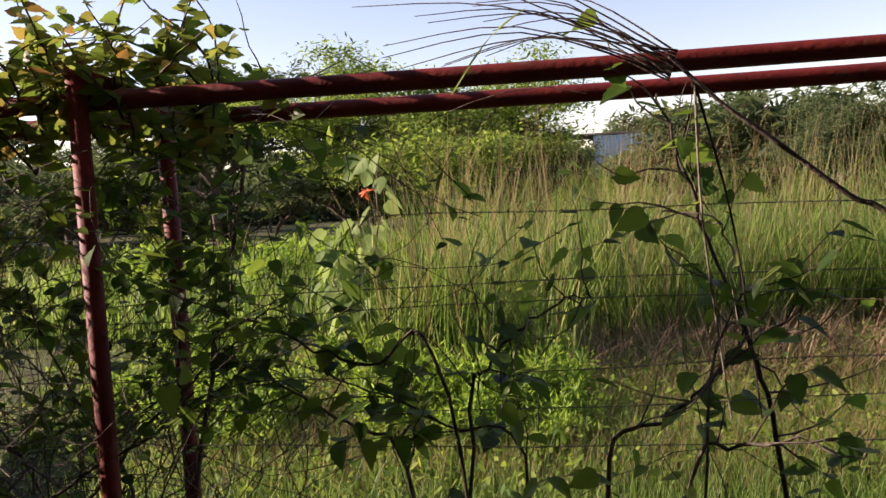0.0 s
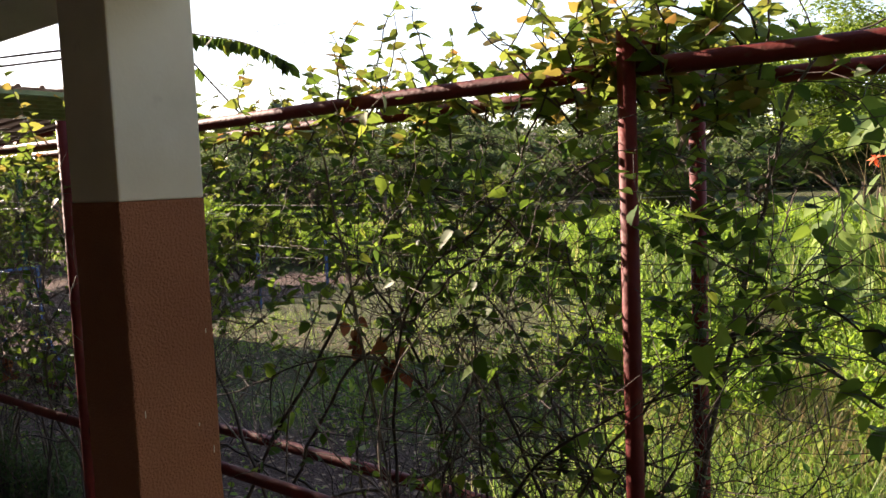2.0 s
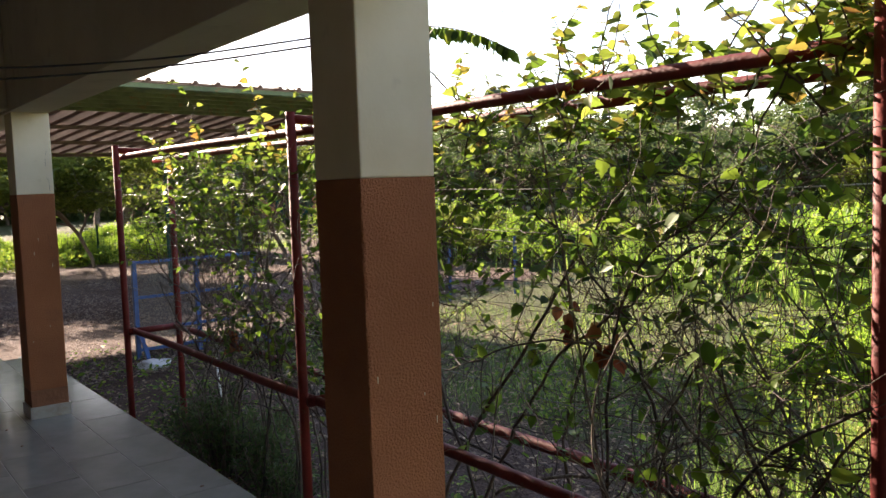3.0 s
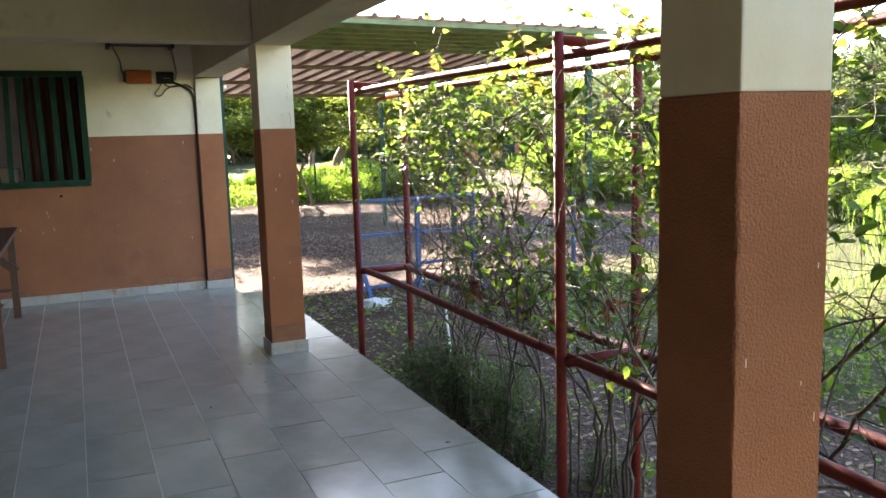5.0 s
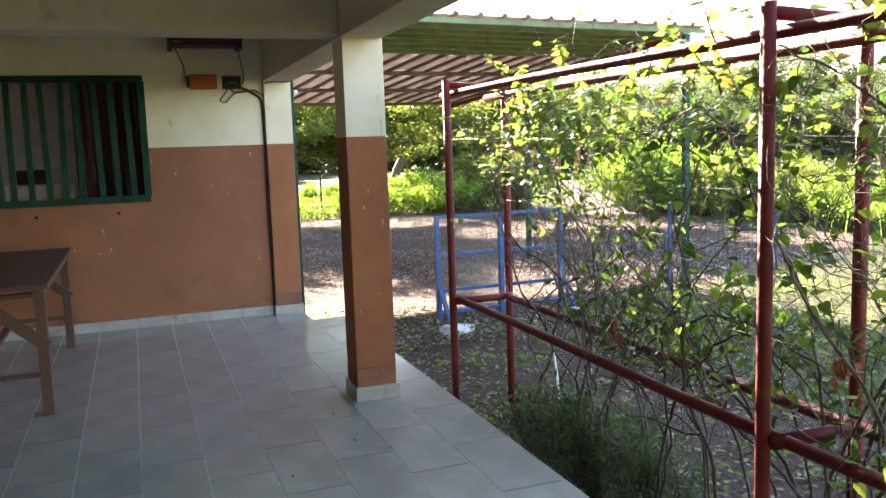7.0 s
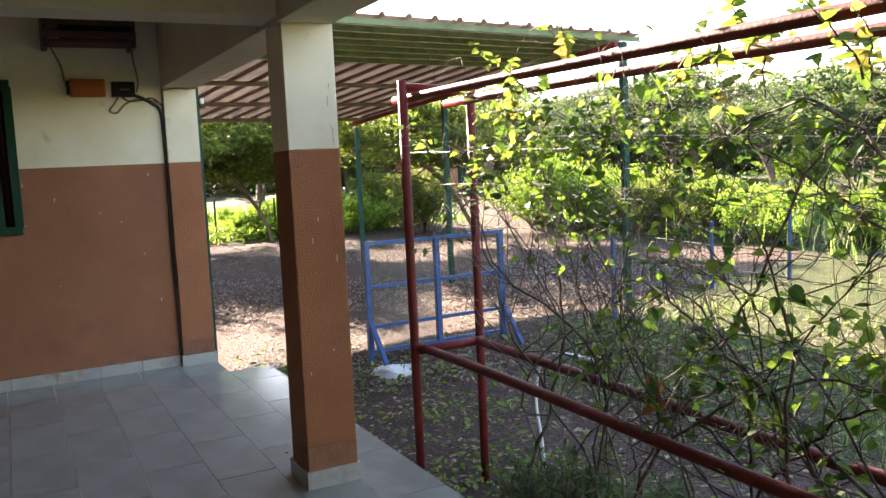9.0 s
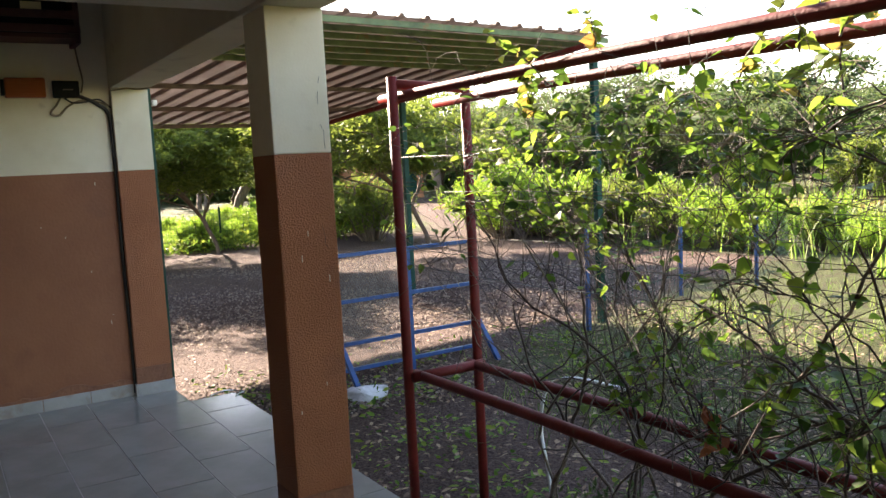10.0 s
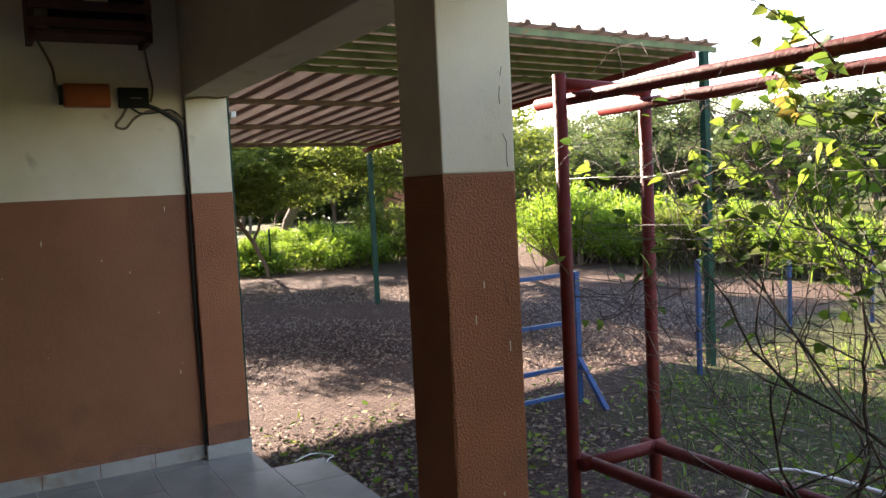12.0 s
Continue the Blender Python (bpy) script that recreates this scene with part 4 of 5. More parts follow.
def reed():
    rng = np.random.default_rng(78)
    loc = np.array([-0.4, 2.0, GZ])
    e = empty("reed_stalk", tuple(loc), "tall dry grass stalk with drooping strands on the rail", "grass stalk")
    wood = Wood(6)
    y = 1.97
    stalk = smooth_path([(0.35, y, GZ - 0.02), (-0.05, y, 0.75), (-0.62, y, 1.44), (-0.76, y, 1.55), (-0.89, y, 1.66), (-1, y, 1.75), (-1.1, y, 1.85)])
    wood.add(stalk - loc, np.linspace(0.007, 0.004, len(stalk)))
    tip = stalk[-1]
    for k in range(16):
        n = tip + np.array([0.02 * k / 16, 0, -0.05 + 0.004 * k])
        reach = rng.uniform(0.25, 0.75)
        a = rng.uniform(2.35, 3.25)
        end = tip + np.array([math.cos(a) * reach, rng.uniform(-0.06, 0.1), math.sin(a) * reach * 0.55 + 0.03])
        mid = (tip + end) / 2 + np.array([0, 0, 0.05])
        line = smooth_path([n, mid, end], 4)
        wood.add(line - loc, np.linspace(0.0022, 0.0008, len(line)))
    for dx in (0.06, 0.12):
        line = smooth_path([tip + np.array([0.05, 0, -0.06]), tip + np.array([dx, 0.02, -0.35]), tip + np.array([dx + 0.04, 0, -0.75])], 4)
        wood.add(line - loc, np.linspace(0.003, 0.002, len(line)))
    child("stem", wood.mesh("stem", M_STEM), e)
    bm = bmesh.new()
    pts = smooth_path([tip + np.array([-0.28, 0, 0.12]), tip + np.array([-0.36, -0.02, 0.06]), tip + np.array([-0.44, -0.04, -0.05])], 4)
    vs = []
    for i, p in enumerate(pts):
        w = 0.011 * math.sin(math.pi * (i + 0.4) / len(pts))
        vs.append((bm.verts.new(p + np.array([w, 0, w]) - loc), bm.verts.new(p - np.array([w, 0.004, w]) - loc)))
    for a, b in zip(vs, vs[1:]):
        bm.faces.new((a[0], a[1], b[1], b[0]))
    me = bpy.data.meshes.new("blade")
    bm.to_mesh(me)
    bm.free()
    child("blade", finish(me, M_GRASS), e)


reed()

def frond():
    """A dark arching compound leaf above the top rail."""
    rng = np.random.default_rng(90)
    loc = np.array([-3.9, 2.1, 1.9])
    e = empty("arching_frond", tuple(loc), "dark arching frond with hanging leaflets above the red rail", "frond")
    line = smooth_path([(-4.15, 2.2, 1.86), (-4.45, 2.1, 2.21), (-4.21, 2.1, 2.19), (-3.98, 2.1, 2.13), (-3.77, 2.1, 2.04)], 8)
    wood = Wood(5)
    wood.add(line - loc, np.linspace(0.004, 0.0015, len(line)))
    at, way = [], []
    for p in line[5:]:
        for s in (-1, 0, 1):
            at.append(p)
            way.append(np.array([rng.uniform(0.1, 0.5), s * 0.5, rng.uniform(-1.1, -0.5)]))
    child("stem", wood.mesh("stem", M_STEM), e)
    child("foliage", leaves("foliage", np.array(at) - loc, np.array(way), rng.uniform(0.05, 0.075, len(at)), M_LEAF, rng, OVAL), e)


frond()


def dead_leaves():
    """A withered bunch of leaves hanging in the climbers."""
    rng = np.random.default_rng(97)
    for x, z, n in ((-3.42, 1.0, 16), (-3.6, 1.06, 9), (-6.6, 0.62, 12), (-5.2, 0.78, 8)):
        loc = np.array([x, 2.2, z])
        e = empty("withered_leaves", tuple(loc), "withered orange-brown leaves hanging among the climbing stems", "leaves", "withered leaf bunches")
        wood = Wood(5)
        wood.add(np.array([(0, 0, 0.12), (0.01, 0, 0.04), (0, 0.01, -0.06)]), [0.003, 0.0025, 0.002])
        child("stem", wood.mesh("stem", M_STEM), e)
        at = rng.normal(0, 0.022, (n, 3)) * np.array([1, 1, 1.8])
        child("foliage", leaves("foliage", at, rng.normal(0, 0.4, (n, 3)) + np.array([0, 0, -1.0]), rng.uniform(0.04, 0.08, n), M_WITHERED, rng, SERRATE), e)


dead_leaves()


# ---- shed roof ----
def shed():
    e = empty("open_shed", (-14.7, 4, GZ), "open shed with ribbed metal roof on green steel posts", "shed")
    u, v = Vector((0.993, 0.115, 0)), Vector((-0.115, 0.993, 0))
    corner = Vector((-12.16, 7.08, 0))

    def P(a, b, z):
        """a metres back from the near eave, b metres in from the open end."""
        q = corner - u * a - v * b
        return Vector((q.x, q.y, z))

    def roof_z(a):
        return 2.86 - 0.083 * a

    A, B = 6.5, 6.3
    bm = bmesh.new()
    pitch, n = 0.31, int(B / 0.31)
    prof = [(0, 0), (0.23, 0), (0.25, 0.035), (0.29, 0.035)]
    cols = []
    for k in range(n):
        for o, h in prof:
            cols.append((k * pitch + o, h))
    rows = []
    for b, h in cols:
        rows.append([bm.verts.new(P(a, b, roof_z(a) + 0.06 + h)) for a in (-0.08, A / 2, A)])
    for r, s in zip(rows, rows[1:]):
        for k in range(2):
            bm.faces.new((r[k], r[k + 1], s[k + 1], s[k]))
    bmesh.ops.solidify(bm, geom=bm.faces[:], thickness=0.003)
    part("roof_sheet", bm, M_SHEET, e, "grey ribbed metal sheet")
    for a in (0.0, 0.27, 0.54, 0.81, 1.08, 1.36, 1.65, 3.2, 4.8, 6.42):
        bm = bmesh.new()
        bar(bm, P(a, 0, roof_z(a) + 0.01), P(a, B, roof_z(a) + 0.01), 0.035, 0.06)
        part("purlin" if a else "eave_beam", bm, M_FASCIA if a < 1.7 else M_PURLIN, e, "mossy pale green eave beam" if a < 1.7 else "")
    # Dark bars added below the sheet ribs, standing in for their shaded grooves.
    for k in range(20):
        b = 0.27 + k * 0.31
        bm = bmesh.new()
        bar(bm, P(1.65, b, roof_z(1.65) + 0.045), P(A, b, roof_z(A) + 0.045), 0.05, 0.035)
        part("batten", bm, M_PURLIN, e)
    for b in (0.5,):
        bm = bmesh.new()
        bar(bm, P(-0.1, b, roof_z(0) - 0.08), P(A, b, roof_z(A) - 0.08), 0.07, 0.06)
        part("rafter", bm, M_RED if b < 1 else M_PURLIN, e)
    for x, y in ((-11.84, 6.55), (-15.6, 6.2), (-18.8, 6.04)):
        z = 2.86 - 0.083 * ((-12.1 - x)) - 0.1
        bm = bmesh.new()
        bar(bm, (x, y, GZ - 0.1), (x, y, z), 0.075, 0.075, 0.006)
        part("post", bm, M_TEAL, e)


shed()


# ---- blue mesh gate ----
def gate():
    e = empty("blue_gate_stand", (-11.6, 3.8, GZ), "blue steel frame panel with wire mesh standing on props", "gate")
    a, b = Vector((-11.53, 3.08, 0)), Vector((-11.57, 4.61, 0))
    z = Vector((0, 0, 1))
    d = b - a
    tops, low = 0.77, GZ + 0.12
    for f in (0, 0.5, 1):
        bm = bmesh.new()
        bar(bm, a + d * f + z * (GZ - 0.02), a + d * f + z * tops, 0.06, 0.05)
        part("upright", bm, M_BLUE, e)
    for h in (tops - 0.02, 0.33, -0.06, low):
        bm = bmesh.new()
        bar(bm, a + z * h, b + z * h, 0.035, 0.035)
        part("rail", bm, M_BLUE, e)
    for p, s in ((a, 1), (b, 1)):
        bm = bmesh.new()
        bar(bm, p + z * 0.02, p + Vector((0.36, 0.02 + 0.16 * (s < 0), GZ)), 0.045, 0.035)
        part("prop", bm, M_BLUE, e)
    bm = bmesh.new()
    n = 30
    for k in range(-12, n):
        for sgn in (1, -1):
            y0 = k / n * 0.5 if sgn > 0 else (n - k) / n * 0.5
            p0, p1 = [], []
            f0, f1 = y0, y0 + sgn * 0.4
            lo, hi = 0.0, 1.0
            if f1 != f0:
                ts = sorted(((0 - f0) / (f1 - f0), (0.5 - f0) / (f1 - f0)))
                lo, hi = max(0, ts[0]), min(1, ts[1])
            if hi - lo > 0.03:
                q = [a + d * (f0 + (f1 - f0) * t) + z * (low + (tops - 0.02 - low) * t) for t in (lo, hi)]
                tube(bm, q, 0.0019, 3, False)
    part("wire_mesh", bm, M_WIRE, e, "galvanised diamond wire mesh")


gate()


def netpost(x, y, h, w=0.04):
    bm = bmesh.new()
    bar(bm, (x, y, GZ - 0.1), (x + 0.01, y, GZ + h), w, w)
    o = tagged(part("fence_post", bm, M_BLUE), "blue steel fence post standing in the grass", "fence post", "blue fence posts")
    return o


for x, y, h in ((-11.62, 6.15, 1.16), (-12.4, 8.5, 0.95), (-12.2, 9.8, 1.05)):
    netpost(x, y, h)
for h in (0.35, 0.6, 0.85):
    bm = bmesh.new()
    pts = [(-11.62, 6.15, GZ + h), (-12.4, 8.5, GZ + h - 0.03), (-12.2, 9.8, GZ + h)]
    tube(bm, pts, 0.003, 5)
    tagged(part("fence_wire", bm, M_GREEN, smooth=True), "thin green wire strung between the blue fence posts", "fence wire")
cable("plastic_pipe", [(-7.5, 2.7, 0.44), (-7.9, 2.7, 0.42), (-8.1, 2.7, 0.32), (-8.16, 2.7, 0.1), (-8.11, 2.7, -0.15), (-8.08, 2.7, GZ)], 0.009, M_PVC, "bent white plastic pipe caught among the climbing stems")
cable("pale_cord", [(-8.41, 2.46, 1.55), (-7.6, 2.44, 1.6), (-6.6, 2.43, 1.56), (-5.385, 2.46, 1.5), (-4.0, 2.44, 1.49), (-2.44, 2.46, 1.53)], 0.002, M_PVC, "pale cord strung between the rear posts of the red frame")
cable("bent_rod", [(-10.44, 1.6, 0.004), (-10.52, 1.72, 0.0), (-10.56, 1.8, -0.02), (-10.44, 1.84, -0.01), (-10.36, 1.78, 0.004), (-10.3, 1.74, 0.004)], 0.004, M_PVC, "thin bent white rod lying over the slab corner")
bm = bmesh.new()
bmesh.ops.create_icosphere(bm, subdivisions=3, radius=0.17)
for v in bm.verts:
    v.co = Vector((v.co.x * 1.3, v.co.y * 1.1, v.co.z * 0.35)) + Vector((0, 0, 0.02)) + 0.05 * noise.noise_vector(v.co * 6)
    v.co += Vector((-11.05, 3.08, GZ))
tagged(part("stone_block", bm, M_PALE), "pale limy stone at the foot of the blue gate", "stone")


def netting(name, ends, h, step, r, material, label, parent=None):
    """Square wire netting strung along a line of posts."""
    e = empty(name, (ends[0][0], ends[0][1], GZ), label, "fence")
    bm = bmesh.new()
    for (x0, y0), (x1, y1) in zip(ends, ends[1:]):
        n = max(2, int(math.hypot(x1 - x0, y1 - y0) / step))
        for k in range(n + 1):
            f = k / n
            tube(bm, [(x0 + (x1 - x0) * f, y0 + (y1 - y0) * f, GZ + 0.03), (x0 + (x1 - x0) * f, y0 + (y1 - y0) * f, GZ + h - 0.03 * math.sin(math.pi * f))], r, 3, False)
        for k in range(int(h / step) + 1):
            pts = [(x0 + (x1 - x0) * f, y0 + (y1 - y0) * f, GZ + 0.03 + k * step * (1 - 0.03 * math.sin(math.pi * f))) for f in (0, 0.25, 0.5, 0.75, 1)]
            tube(bm, pts, r, 3, False)
    part("wire_netting", bm, material, e)
    return e


netting("net_fence", [(-11.62, 6.19), (-12.4, 8.5), (-12.2, 9.8), (-13.4, 12.2)], 0.9, 0.1, 0.0022, M_TEAL, "sagging green wire netting between blue posts")
edge = [(-26.6, 1.0), (-26.5, 3.4), (-26.4, 5.0), (-26.35, 6.6), (-26.5, 8.4), (-27.0, 10.2)]
far_net = netting("net_fence", edge, 1.0, 0.16, 0.004, M_TEAL, "wire netting along the far edge of the yard")
for x, y in edge:
    bm = bmesh.new()
    bar(bm, (x, y, GZ - 0.1), (x, y, GZ + 1.15), 0.045, 0.045)
    part("post", bm, M_GREEN, far_net)

# ---- trees and shrubs ----
t_acacia = make_tree("acacia_tree", (-4.7, 21.0, GZ), 5.6, 4.3, 21, "spreading bright green acacia with low crown", M_ACACIA, 0.13, 70000, 0.2, 0.55, 0.25)
t_dark = make_tree("shade_tree", (-12.2, 26, GZ), 6.7, 3.8, 22, "tall dull green tree behind the meadow", M_TREE2, 0.2, 26000, 0.22, 0.8, 0.2)
t_flat = make_tree("thorn_tree", (-25.18, 6.16, GZ), 3.4, 3.0, 23, "small flat-topped thorn tree on bare earth", M_TREE, 0.12, 34_000, 0.05, 0.45, 0.5, 0.12)
t_open = make_tree("open_tree", (-35.5, 31.5, GZ), 7.2, 5.6, 24, "open-crowned tree with thin feathery foliage", M_TREE2, 0.17, 22000, 0.24, 0.4, 0.35)


f_a = make_tree("far_tree", (-60, 40, GZ), 6.4, 5.0, 27, "distant broad green tree on the horizon", M_TREE2, 0.45, 6500, 0.25, 0.55, 0.15, sides=3)
f_b = make_tree("far_tree", (-64, 20, GZ), 7.0, 4.2, 28, "distant dull green tree on the horizon", M_TREE2, 0.45, 6500, 0.25, 0.65, 0.15, sides=3)


def again(src, x, y, s, rz, label=""):
    o = copy_thing(src, pose(x, y, GZ - 0.03, 0, 0, rz))
    o.scale = (s, s, s * (0.92 + 0.16 * random.random()))
    if label:
        o["label"] = label
    return o


rt = random.Random(5)
for x, y, s in ((-31, 2.5, 0.75), (-31, 8.6, 0.6), (-28.5, 16.5, 0.62), (-40, 22, 0.9), (-22, 33, 0.75), (-46, 34, 1.0), (-27, 27, 0.6)):
    again(t_open, x, y, s, rt.uniform(0, 360))
for x, y, s in ((-23.0, 1.6, 1.25), (-21.7, 10.2, 1.15), (-43, 11, 1.5), (-44, 4, 1.6)):
    again(t_flat, x, y, s, rt.uniform(0, 360))
for x, y, s in ((2.8, 33, 0.8), (-9.5, 33, 0.75), (-19, 29, 0.6), (8, 30, 0.8)):
    again(f_a, x, y, s, rt.uniform(0, 360))
for x, y, s in ((-7.6, 27.5, 0.62), (-4.2, 28, 0.6), (6.5, 25.5, 0.62), (-2, 38, 0.6), (-16.5, 31, 0.7), (-42, 2, 0.8), (-42, -6, 0.9)):
    again(t_dark, x, y, s, rt.uniform(0, 360))
for k in range(30):
    a = radians(-32 + 172 * k / 29 + rt.uniform(-1.5, 1.5))
    d = rt.uniform(52 if 48 < math.degrees(a) < 118 else 42, 66)
    x, y = -4 - d * math.sin(a), d * math.cos(a)
    again(rt.choice((f_a, f_b)), x, y, rt.uniform(0.65, 1.0), rt.uniform(0, 360))

for k in range(26):
    a = radians(-34 + 178 * k / 25 + rt.uniform(-1.5, 1.5))
    d = rt.uniform(48 if 48 < math.degrees(a) < 118 else 34, 62)
    x, y = -4 - d * math.sin(a), d * math.cos(a)
    if abs(y - (2.6 - 0.46 * x)) > 3:
        again(rt.choice((f_a, f_b)), x, y, rt.uniform(0.38, 0.6), rt.uniform(0, 360))

s_a = make_shrub("leafy_shrub", (-21.4, 12.4, GZ), 1.9, 1.7, 31, "dense bright green shrub", M_BUSH, 0.125, 9500)
s_b = make_shrub("dark_shrub", (-24.7, 10.2, GZ), 1.8, 1.2, 32, "dense dark green shrub", M_TREE, 0.11, 8000)
s_c = make_shrub("meadow_weed", (-9, 15, GZ), 1.35, 1.3, 33, "tall bright green weed clump in the meadow", M_BUSH, 0.13, 5500, "weed")
for k in range(22):
    f = k / 21
    x, y = -24 + 11 * f + rt.uniform(-0.5, 0.5), 13.3 + 0.8 * f + rt.uniform(-0.6, 0.9)
    again(rt.choice((s_a, s_a, s_b)) if f < 0.45 else rt.choice((s_b, s_b, s_a)), x, y, rt.uniform(0.7, 1.0) * (1.05 - 0.5 * f), rt.uniform(0, 360))
for k in range(42):
    x = rt.uniform(-32, -26.5)
    y = rt.uniform(-4, 12)
    if abs(y - (2.6 - 0.46 * x)) > 2.3:
        again(rt.choice((s_a, s_a, s_c)), x, y, rt.uniform(0.3, 0.65), rt.uniform(0, 360))
for k in range(50):
    x, y = rt.uniform(-11, 3), rt.uniform(13.5, 20)
    again(s_c, x, y, rt.uniform(0.7, 1.0), rt.uniform(0, 360))
for x, y in ((1.4, 38), (3.2, 39), (4.9, 38), (0.2, 40)):
    again(s_a, x, y, 1.5, rt.uniform(0, 360))
for k in range(9):
    again(s_c, rt.uniform(-5.2, -1.6), rt.uniform(6.2, 8.8), rt.uniform(0.4, 0.62), rt.uniform(0, 360), "knee-high green weed clump among rough grass")
for k in range(12):
    x, y = rt.uniform(-30, 8), rt.uniform(23, 30)
    again(rt.choice((s_a, s_b)), x, y, rt.uniform(0.8, 1.3), rt.uniform(0, 360))


again(s_c, -25.9, 8.6, 0.95, 40, "bright yellow-green sapling at the edge of the yard")
again(s_b, -26.9, 9.9, 0.95, 10)
again(s_b, -26.3, 10.9, 0.8, 200)

s_foot = make_shrub("foot_shrub", (-7.3, 2.3, GZ), 0.6, 0.42, 36, "small dark green bush at the foot of the red frame", M_TREE2, 0.05, 1300)
for x, y, k in ((-6.9, 2.2, 1.1), (-6.5, 2.35, 0.9), (-7.1, 2.7, 0.8), (-6.1, 2.25, 0.7), (-7.7, 2.35, 0.6), (-5.7, 2.5, 0.5), (-4.6, 2.4, 0.6)):
    again(s_foot, x, y, k, rt.uniform(0, 360))


def far_woods():
    """The belt of scrub that closes the view behind the trees."""
    rng = np.random.default_rng(95)
    n = 46000
    a = np.radians(rng.uniform(-42, 150, n))
    d = rng.uniform(66, 78, n)
    top = 3.6 + 1.5 * np.sin(a * 23) + 1.1 * np.sin(a * 61 + 1) + 0.7 * np.sin(a * 140)
    z = GZ + np.maximum(top, 1.5) * rng.uniform(0, 1, n) ** 0.8
    at = np.stack([-4 - d * np.sin(a), d * np.cos(a), z], 1)
    stuff("far_woods", leaves("far_woods", at, rng.normal(0, 1, (n, 3)), rng.uniform(0.9, 1.9, n), M_TREE2, rng, QUAD), "distant belt of green scrub and low trees", "woods")


# ---- broad-leaved plant ----
def broad_plant():
    rng = np.random.default_rng(41)
    e = empty("broad_leaved_plant", (-3.5, 9.0, GZ), "tall broad-leaved plant with large pale green leaves", "plant")
    wood, at, way, size = Wood(6), [], [], []
    for s in range(5):
        az = s * 1.3
        top = np.array([np.cos(az) * 0.28, np.sin(az) * 0.28, 2.0 + 0.45 * (s == 0) - 0.18 * s])
        f = np.linspace(0, 1, 8)[:, None]
        pts = top * f + rng.normal(0, 0.02, (8, 3))
        wood.add(pts, np.linspace(0.022, 0.008, 8))
        for k in range(24):
            g = rng.uniform(0.35, 1.0)
            a = rng.uniform(0, 6.28)
            off = np.array([np.cos(a), np.sin(a), 0.1]) * rng.uniform(0.04, 0.3)
            at.append(top * g + off)
            way.append(np.array([np.cos(a), np.sin(a), -0.9]))
            size.append(rng.uniform(0.16, 0.3))
    child("stem", wood.mesh("stem", M_BARK), e)
    child("foliage", leaves("foliage", np.array(at), np.array(way), size, M_BIG, rng, HEART), e)
    fl = leaves("flower", np.array([[0.16, -0.2, 2.05]] * 9), rng.normal(0, 1, (9, 3)), [0.1] * 9, M_FLOWER, rng)
    child("flower", fl, e, "orange flower")


broad_plant()


# ---- grass and litter ----
def scatter(rng, n, x0, x1, y0, y1, keep=None):
    p = np.stack([rng.uniform(x0, x1, n), rng.uniform(y0, y1, n), np.full(n, GZ - 0.02)], 1)
    if keep is not None:
        p = p[rng.random(n) < keep(p[:, 0], p[:, 1])]
    return p


